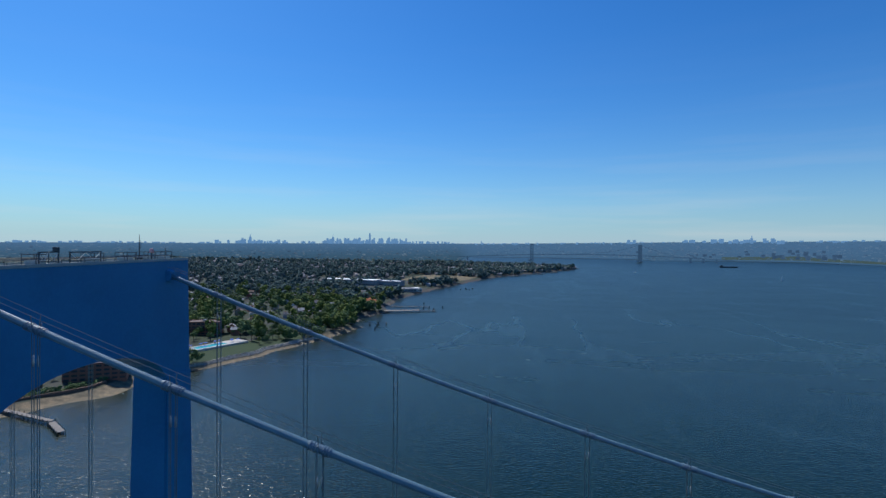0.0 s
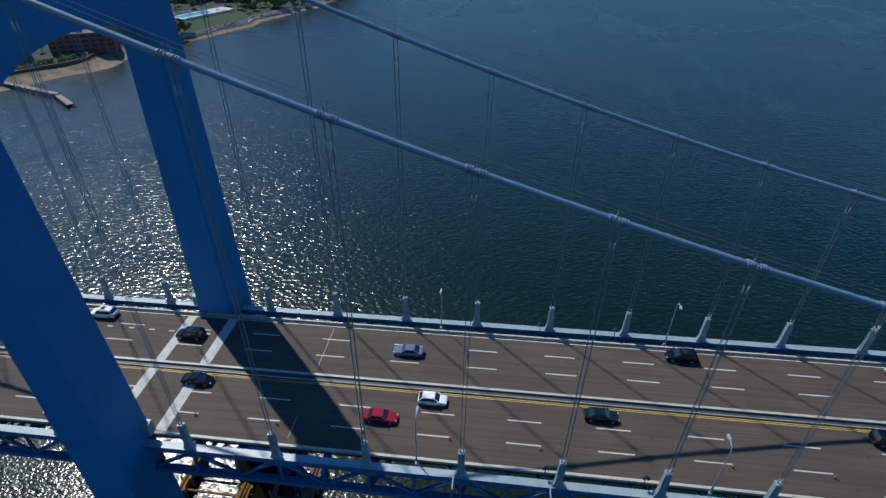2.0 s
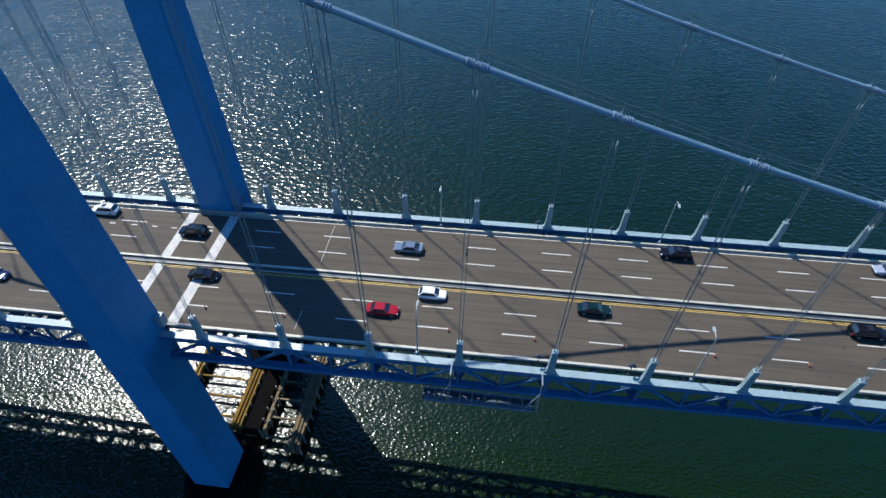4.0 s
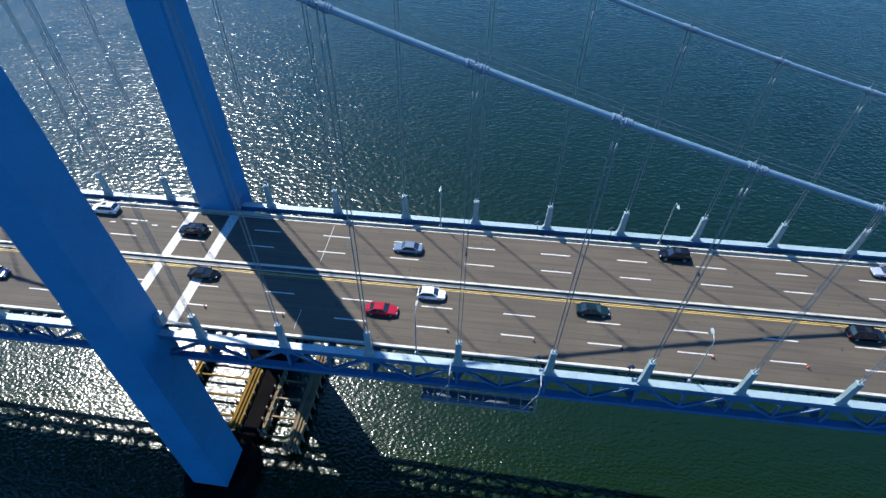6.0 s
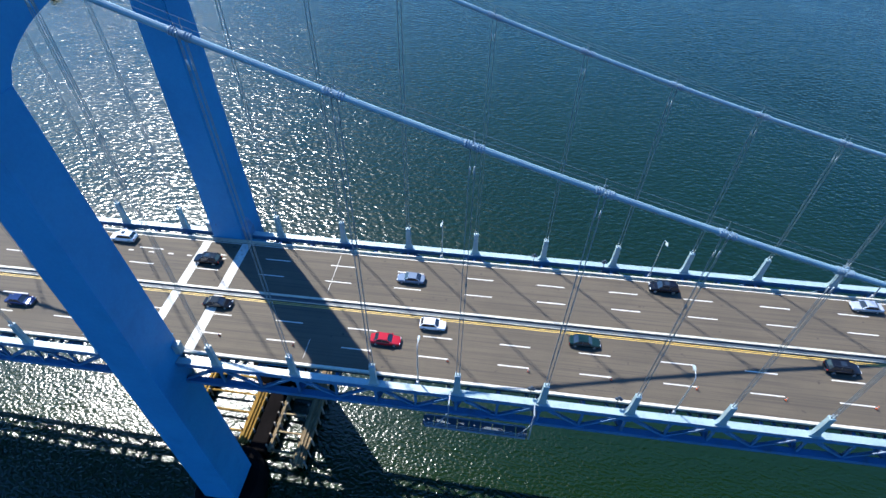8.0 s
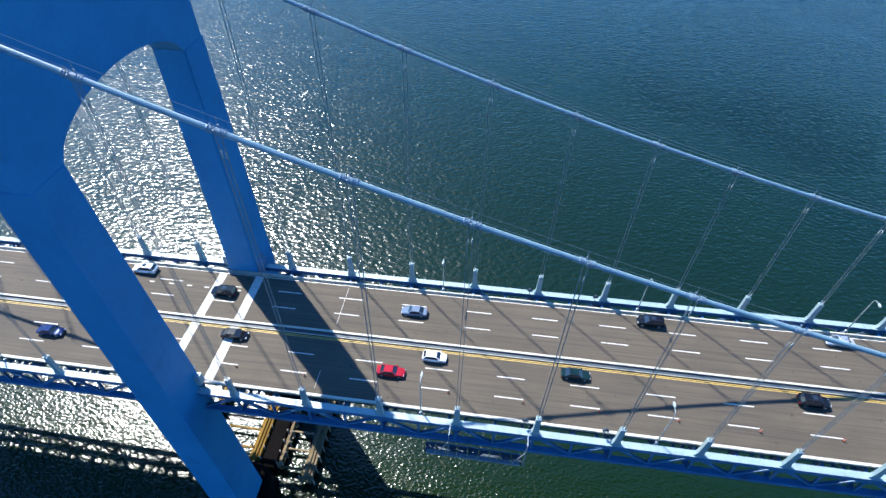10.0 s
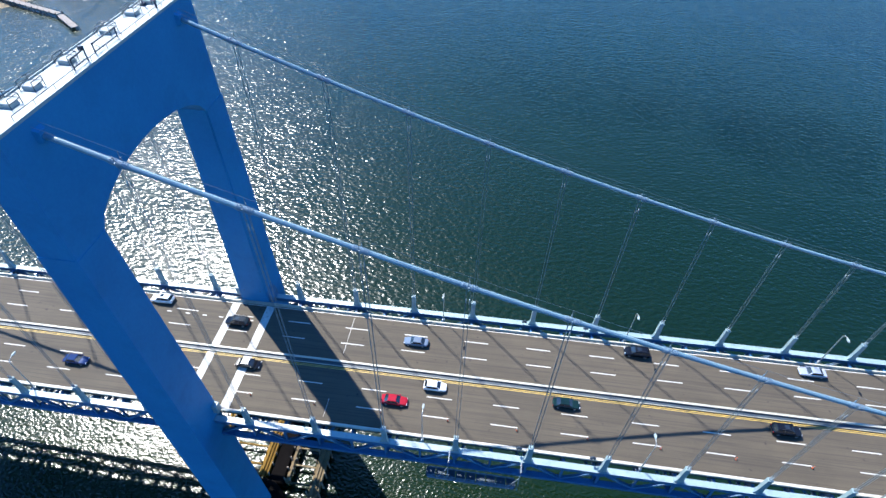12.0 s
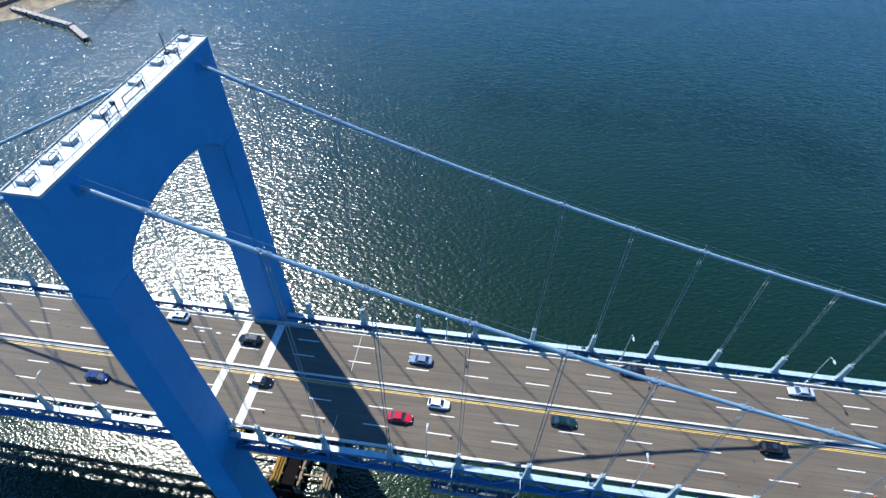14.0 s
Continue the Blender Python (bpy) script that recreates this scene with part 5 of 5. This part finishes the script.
rng = np.random.RandomState(57)
pts, siz = [], []
for i in range(150):
    y = rng.uniform(238, 372)
    x = float(shore_x(y)) - rng.uniform(29, 44)
    q = crown_points(rng, 14, rng.uniform(1.2, 2.6), rng.uniform(1.6, 3.6), 0.2) + (x, y, ground_at(x, y) - 0.3)
    pts.append(q)
    siz.append(rng.uniform(0.4, 0.9, 14))
single("shrubs", clump_mesh("shrubs", np.concatenate(pts), np.concatenate(siz), LEAF, rng), LEAF, "dark green shrubs on the bank above the sea wall", "shrubs", kind="stuff")


def dock(name, label, p, q, w, z, mat, n):
    """A plank deck on piles from p to q."""
    p, q = Vector((*p, 0)), Vector((*q, 0))
    d = q - p
    t = thing(name, label, "dock", at=(p.x, p.y, 0), turn=math.degrees(math.atan2(d.y, d.x)))
    L = d.length
    part("deck", Build().box(0, L, -w / 2, w / 2, z - 0.3, z), mat, t)
    pm = fixed_normals(Build().tube([(0, 0, -3), (0, 0, z + 1.2)], [0.25, 0.2], 6).mesh("pile", OLDWOOD))
    for k in range(n + 1):
        for s in (-1, 1):
            part("pile", pm, OLDWOOD, t, at=(L * k / n, s * (w / 2 + 0.25), 0))
    part("fascia", Build().box(0, L, -w / 2 - 0.02, -w / 2 + 0.2, z - 0.9, z - 0.303), OLDWOOD, t)
    return t


PIERDECK = surface("pale_pier_planks", (0.13, 0.115, 0.1), (0.24, 0.215, 0.19), 0.4, 4.0, 0.85, 0, 0.01)
dock("fishing_pier", "grey timber fishing pier reaching from the beach over the water", (-292, 258), (-222, 236), 3.4, 2.6, PIERDECK, 14)
dock("landing_stage", "sloping timber landing stage at the pier's end", (-222, 236), (-203, 222), 3.8, 1.9, PIERDECK, 5)
dock("marina_dock", "broad timber dock with a dark face at the marina", (-150, 782), (-92, 800), 14, 3.0, PIERDECK, 10)
dock("marina_dock", "narrow timber dock with mooring piles", (-92, 802), (-66, 806), 3, 1.6, PIERDECK, 5)
dock("marina_dock", "narrow timber dock with mooring piles", (-150, 850), (-85, 860), 3, 1.6, PIERDECK, 8)
for p, q, w in (((62, 1792), (112, 1806), 9), ((128, 1938), (186, 1946), 10), ((196, 2062), (244, 2070), 8)):
    dock("marina_dock", "dark timber dock lying off the headland shore", p, q, w, 2.2, OLDWOOD, 7)
for i, (x, y) in enumerate([(-132, 640), (-124, 655), (-122, 640), (-112, 650), (-150, 586), (-146, 580), (-118, 612), (-90, 830), (-82, 842), (-72, 826), (-60, 850), (-100, 900), (-60, 1210), (-48, 1225), (-40, 1205), (-34, 1230), (-52, 1240)]):
    t = thing("mooring_pile", "dark timber mooring dolphin standing in the water", "mooring pile", "mooring piles off the shore", at=(x, y, 0))
    for dx, dy in ((-0.5, 0), (0.5, 0.2), (0, -0.5)):
        part("pile", Build().tube([(dx * 1.6, dy * 1.6, -3), (dx, dy, 4.2)], [0.4, 0.3], 6), OLDWOOD, t)
    part("binding", Build().tube([(0, 0, 3.4), (0, 0, 3.9)], 1.0, 8), OLDWOOD, t)
FIELD = surface("dry_sandy_field", (0.09, 0.085, 0.035), (0.2, 0.145, 0.085), 0.02, 0.5, 0.95, 0, 0.05)


def patch(name, label, mat, y0, y1, d0, d1, lift):
    ys, ds = np.linspace(y0, y1, 14), np.linspace(d0, d1, 8)
    v = [(float(shore_x(y)) - d, y, ground_at(float(shore_x(y)) - d, y) + lift) for y in ys for d in ds]
    f = [(i * 8 + j, i * 8 + j + 1, (i + 1) * 8 + j + 1, (i + 1) * 8 + j) for i in range(13) for j in range(7)]
    single(name, Build().add(v, f), mat, label, "ground", kind="structure", smooth=True)


LAWN = surface("mown_lawn", (0.01, 0.03, 0.004), (0.018, 0.045, 0.007), 0.06, 1.0, 0.95, 0, 0.02)
patch("lawn", "green lawn sloping to the sea wall", LAWN, 380, 535, 18, 54, 0.12)
patch("field", "bare sandy field behind the shore", FIELD, 1415, 1640, 24, 190, 0.3)


# ---- boats ----
SAIL = surface("white_sailcloth", (0.75, 0.75, 0.74), (0.85, 0.85, 0.84), 0.5, 3.0, 0.8, 0, 0)


def sailboat(x, y):
    t = thing("sailboat", "small white sailboat under sail on the bay", "sailboat", at=(x, y, 0), turn=25)
    part("hull", Build().loft([[(px, -w, 1.0), (px, w, 1.0), (px, w * 0.5, -0.3), (px, -w * 0.5, -0.3)] for px, w in ((-6, 1.3), (-1, 1.8), (3, 1.4), (6.5, 0.1))]), SAIL, t)
    part("mast", Build().tube([(0.5, 0, 0.9), (0.5, 0, 17)], 0.1, 6), GREY, t)
    part("mainsail", Build().loft([[(0.3, 0, 2.2), (-5.5, 0.5, 2.4), (0.3, 0.0, 16.5)], [(0.3, 0.05, 2.2), (-5.5, 0.56, 2.4), (0.3, 0.05, 16.5)]]), SAIL, t)
    part("jib", Build().loft([[(6.2, 0, 1.4), (0.8, 0.5, 2.0), (0.7, 0, 14)], [(6.2, 0.05, 1.4), (0.8, 0.56, 2.0), (0.7, 0.05, 14)]]), SAIL, t)


sailboat(924, 1782)
barge = thing("barge", "long dark cargo barge anchored on the bay", "barge", at=(1168, 2830, 0), turn=-8)
part("hull", Build().loft([[(x, -9, 5.5), (x, 9, 5.5), (x, 8, -1), (x, -8, -1)] for x in (-42, -34, 34)] + [[(44, -8, 5.8), (44, 8, 5.8), (40, 6, 2), (40, -6, 2)]]), STEELDARK, barge)
part("deck_house", Build().soft_box(-38, -28, -6, 6, 5.5, 11, 0.5), STEELDARK, barge)
for x, y, a in ((560, 2180, 20), (335, 1480, 80), (1560, 2900, 0)):
    t = thing("motorboat", "small motorboat crossing the bay", "motorboat", "motorboats on the bay", at=(x, y, 0), turn=a)
    part("hull", Build().loft([[(px, -w, 1.3), (px, w, 1.3), (px, w * 0.6, -0.3), (px, -w * 0.6, -0.3)] for px, w in ((-5, 1.6), (0, 1.8), (3, 1.3), (6, 0.1))]), SAIL, t)
    part("cabin", Build().soft_box(-2, 1.5, -1.1, 1.1, 1.3, 2.8, 0.25), GLASS, t)

# ---- vehicles ----
TYRE = BLACK
RIM = surface("alloy_rim", (0.3, 0.3, 0.31), (0.5, 0.5, 0.5), 2, 9, 0.35, 0.8, 0)
HEADLAMP = surface("headlamp_glass", (0.6, 0.62, 0.65), (0.8, 0.8, 0.8), 3, 9, 0.1, 0, 0)
TAILLAMP = surface("tail_lamp_plastic", (0.3, 0.01, 0.01), (0.45, 0.02, 0.02), 3, 9, 0.25, 0, 0)
TRIM = surface("dark_car_trim", (0.015, 0.015, 0.017), (0.03, 0.03, 0.032), 3, 9, 0.5, 0, 0)
CARGLASS = surface("tinted_car_glass", (0.01, 0.014, 0.018), (0.02, 0.027, 0.033), 2, 5, 0.05, 0, 0, spec=0.8)
PAINT = {n: surface(n + "_car_paint", tuple(v * 0.92 for v in c), c, 0.8, 6.0, 0.06, m, 0.0, spec=0.35) for n, c, m in (
    ("white", (0.75, 0.75, 0.74), 0), ("black", (0.006, 0.0065, 0.008), 0), ("red", (0.28, 0.012, 0.02), 0), ("silver", (0.5, 0.52, 0.54), 0.5), ("navy", (0.02, 0.035, 0.1), 0.2), ("green", (0.007, 0.022, 0.02), 0.1), ("blue", (0.02, 0.05, 0.45), 0.1), ("slate", (0.16, 0.2, 0.25), 0.3))}
# side profiles: length, half width, shoulder, roof, and the cabin's four stations
SHAPES = {"sedan": (2.4, 0.92, 0.92, 1.45, (-1.75, -1.0, 0.35, 1.1)), "suv": (2.4, 0.97, 1.08, 1.75, (-2.2, -1.85, 0.45, 1.15)),
          "van": (2.65, 1.0, 1.1, 2.0, (-2.58, -2.4, 1.2, 1.95)), "pickup": (2.85, 1.0, 1.12, 1.85, (-0.9, -0.65, 0.65, 1.35)), "hatchback": (2.1, 0.9, 0.95, 1.52, (-1.95, -1.4, 0.3, 1.05))}


def car(shape, colour, label, x, y, ahead):
    """Rounded body, glass house with a body-coloured roof, four wheels, lamps, mirrors and bumpers."""
    L, W, sh, rf, (c0, c1, c2, c3) = SHAPES[shape]
    t = thing("car" if shape not in ("van", "pickup") else shape, label, "car" if shape not in ("van", "pickup") else shape, "traffic on the bridge", at=(x, y, road_z(x) + 0.008), turn=0 if ahead else 180)
    t.rotation_euler = (0, -math.atan(SLOPE) * (1 if ahead else -1), 0 if ahead else math.pi)
    paint = PAINT[colour]

    def ring(px, w, z0, z1):
        return [(px, -w * 0.9, z0), (px, w * 0.9, z0), (px, w, (z0 + z1) * 0.45), (px, w * 0.97, z1 - 0.12), (px, w * 0.86, z1), (px, -w * 0.86, z1), (px, -w * 0.97, z1 - 0.12), (px, -w, (z0 + z1) * 0.45)]
    body = part("body", Build().loft([ring(-L, W * 0.8, 0.4, sh - 0.15), ring(-L + 0.12, W * 0.93, 0.28, sh - 0.02), ring(-L + 0.7, W, 0.25, sh), ring(0, W, 0.24, sh), ring(c3, W, 0.24, sh - 0.02),
                                      ring(L - 0.55, W * 0.97, 0.25, sh - 0.14), ring(L - 0.12, W * 0.88, 0.3, sh - 0.24), ring(L, W * 0.72, 0.42, sh - 0.34)]), paint, t, smooth=True)
    body.data.set_sharp_from_angle(angle=radians(32))

    lo, hi = 0.9, 0.74
    g = Build().add([(c0, -W * lo, sh - 0.01), (c0, W * lo, sh - 0.01), (c3, W * lo, sh - 0.03), (c3, -W * lo, sh - 0.03), (c1, -W * hi, rf - 0.06), (c1, W * hi, rf - 0.06), (c2, W * hi, rf - 0.06), (c2, -W * hi, rf - 0.06)],
                    [(3, 2, 1, 0), (4, 5, 6, 7), (0, 1, 5, 4), (1, 2, 6, 5), (2, 3, 7, 6), (3, 0, 4, 7)])
    part("glass_house", g, CARGLASS, t, "tinted windows")
    part("roof", Build().soft_box(c1 - 0.06, c2 + 0.1, -W * hi - 0.03, W * hi + 0.03, rf - 0.07, rf, 0.06), paint, t)
    for s in (-1, 1):
        for (xa, za), (xb, zb) in (((c0, sh), (c1, rf - 0.05)), ((c3, sh), (c2, rf - 0.05))):
            part("roof_pillar", Build().beam((xa, s * W * lo, za), (xb, s * W * hi, zb), 0.09, 0.08), paint, t)
        part("roof_pillar", Build().beam(((c0 + c3) / 2 - 0.1, s * (W * lo + 0.01), sh), ((c1 + c2) / 2 - 0.1, s * (W * hi + 0.01), rf - 0.05), 0.09, 0.06), TRIM, t)
        part("mirror", Build().soft_box(c3 - 0.25, c3 - 0.05, s * (W + 0.08) - 0.1, s * (W + 0.08) + 0.1, sh - 0.02, sh + 0.16, 0.04), paint, t)
        part("headlight", Build().soft_box(L - 0.28, L - 0.02, s * W * 0.6 - 0.17, s * W * 0.6 + 0.17, sh - 0.46, sh - 0.26, 0.04), HEADLAMP, t)
        part("tail_light", Build().soft_box(-L - 0.015, -L + 0.16, s * W * 0.7 - 0.14, s * W * 0.7 + 0.14, sh - 0.4, sh - 0.16, 0.03), TAILLAMP, t)
        for px in (-L * 0.6, L * 0.62):
            r = 0.33 if shape in ("sedan", "hatchback") else 0.38
            wh = part("wheel", Build().tube([(px, s * (W - 0.24), r), (px, s * (W - 0.2), r), (px, s * (W - 0.04), r), (px, s * (W + 0.0), r)], [r * 0.92, r, r, r * 0.92], 16), TYRE, t)
            part("rim", Build().tube([(px, s * (W - 0.01), r), (px, s * (W + 0.015), r)], [r * 0.62, r * 0.55], 12), RIM, wh)
    part("front_bumper", Build().soft_box(L - 0.2, L + 0.04, -W * 0.7, W * 0.7, 0.3, 0.5, 0.06), TRIM, t)
    part("rear_bumper", Build().soft_box(-L - 0.04, -L + 0.2, -W * 0.75, W * 0.75, 0.32, 0.52, 0.06), TRIM, t)
    if shape == "suv":
        for s in (-1, 1):
            part("roof_rail", Build().tube([(c1 + 0.15, s * W * 0.62, rf), (c1 + 0.2, s * W * 0.62, rf + 0.07), (c2 - 0.2, s * W * 0.62, rf + 0.07), (c2 - 0.15, s * W * 0.62, rf)], 0.025, 5), TRIM, t)
        part("sunroof", Build().box(c2 - 1.1, c2 - 0.3, -W * 0.4, W * 0.4, rf - 0.002, rf + 0.006), CARGLASS, t)
    if shape == "pickup":
        part("load_bed", Build().box(-L + 0.15, c0 - 0.1, -W * 0.78, W * 0.78, sh - 0.35, sh + 0.004), TRIM, t)
    return t


for row in (
        ("suv", "white", "white sport utility vehicle driving on the bridge roadway", -19.6, 9.9, False), ("suv", "black", "black sport utility vehicle driving on the bridge roadway", -1.4, 6.4, False),
        ("sedan", "slate", "grey-blue sedan driving on the bridge roadway", 35.7, 6.5, False), ("suv", "black", "black sport utility vehicle driving near the edge barrier", 78.6, 9.9, False),
        ("sedan", "silver", "silver sedan driving near the edge barrier", 110.8, 9.9, False), ("sedan", "navy", "dark blue sedan driving beside the coned-off lane", -28.6, -6.6, True),
        ("sedan", "black", "black sedan driving beside the median barrier", 4.7, -2.9, True), ("sedan", "red", "red sedan driving on the shaded roadway", 34.0, -6.6, True),
        ("hatchback", "white", "white hatchback driving beside the median barrier", 40.9, -2.8, True), ("sedan", "green", "dark green sedan driving beside the median barrier", 64.8, -3.0, True),
        ("suv", "black", "black sport utility vehicle driving beside the median barrier", 102.4, -2.9, True)):
    car(*row)
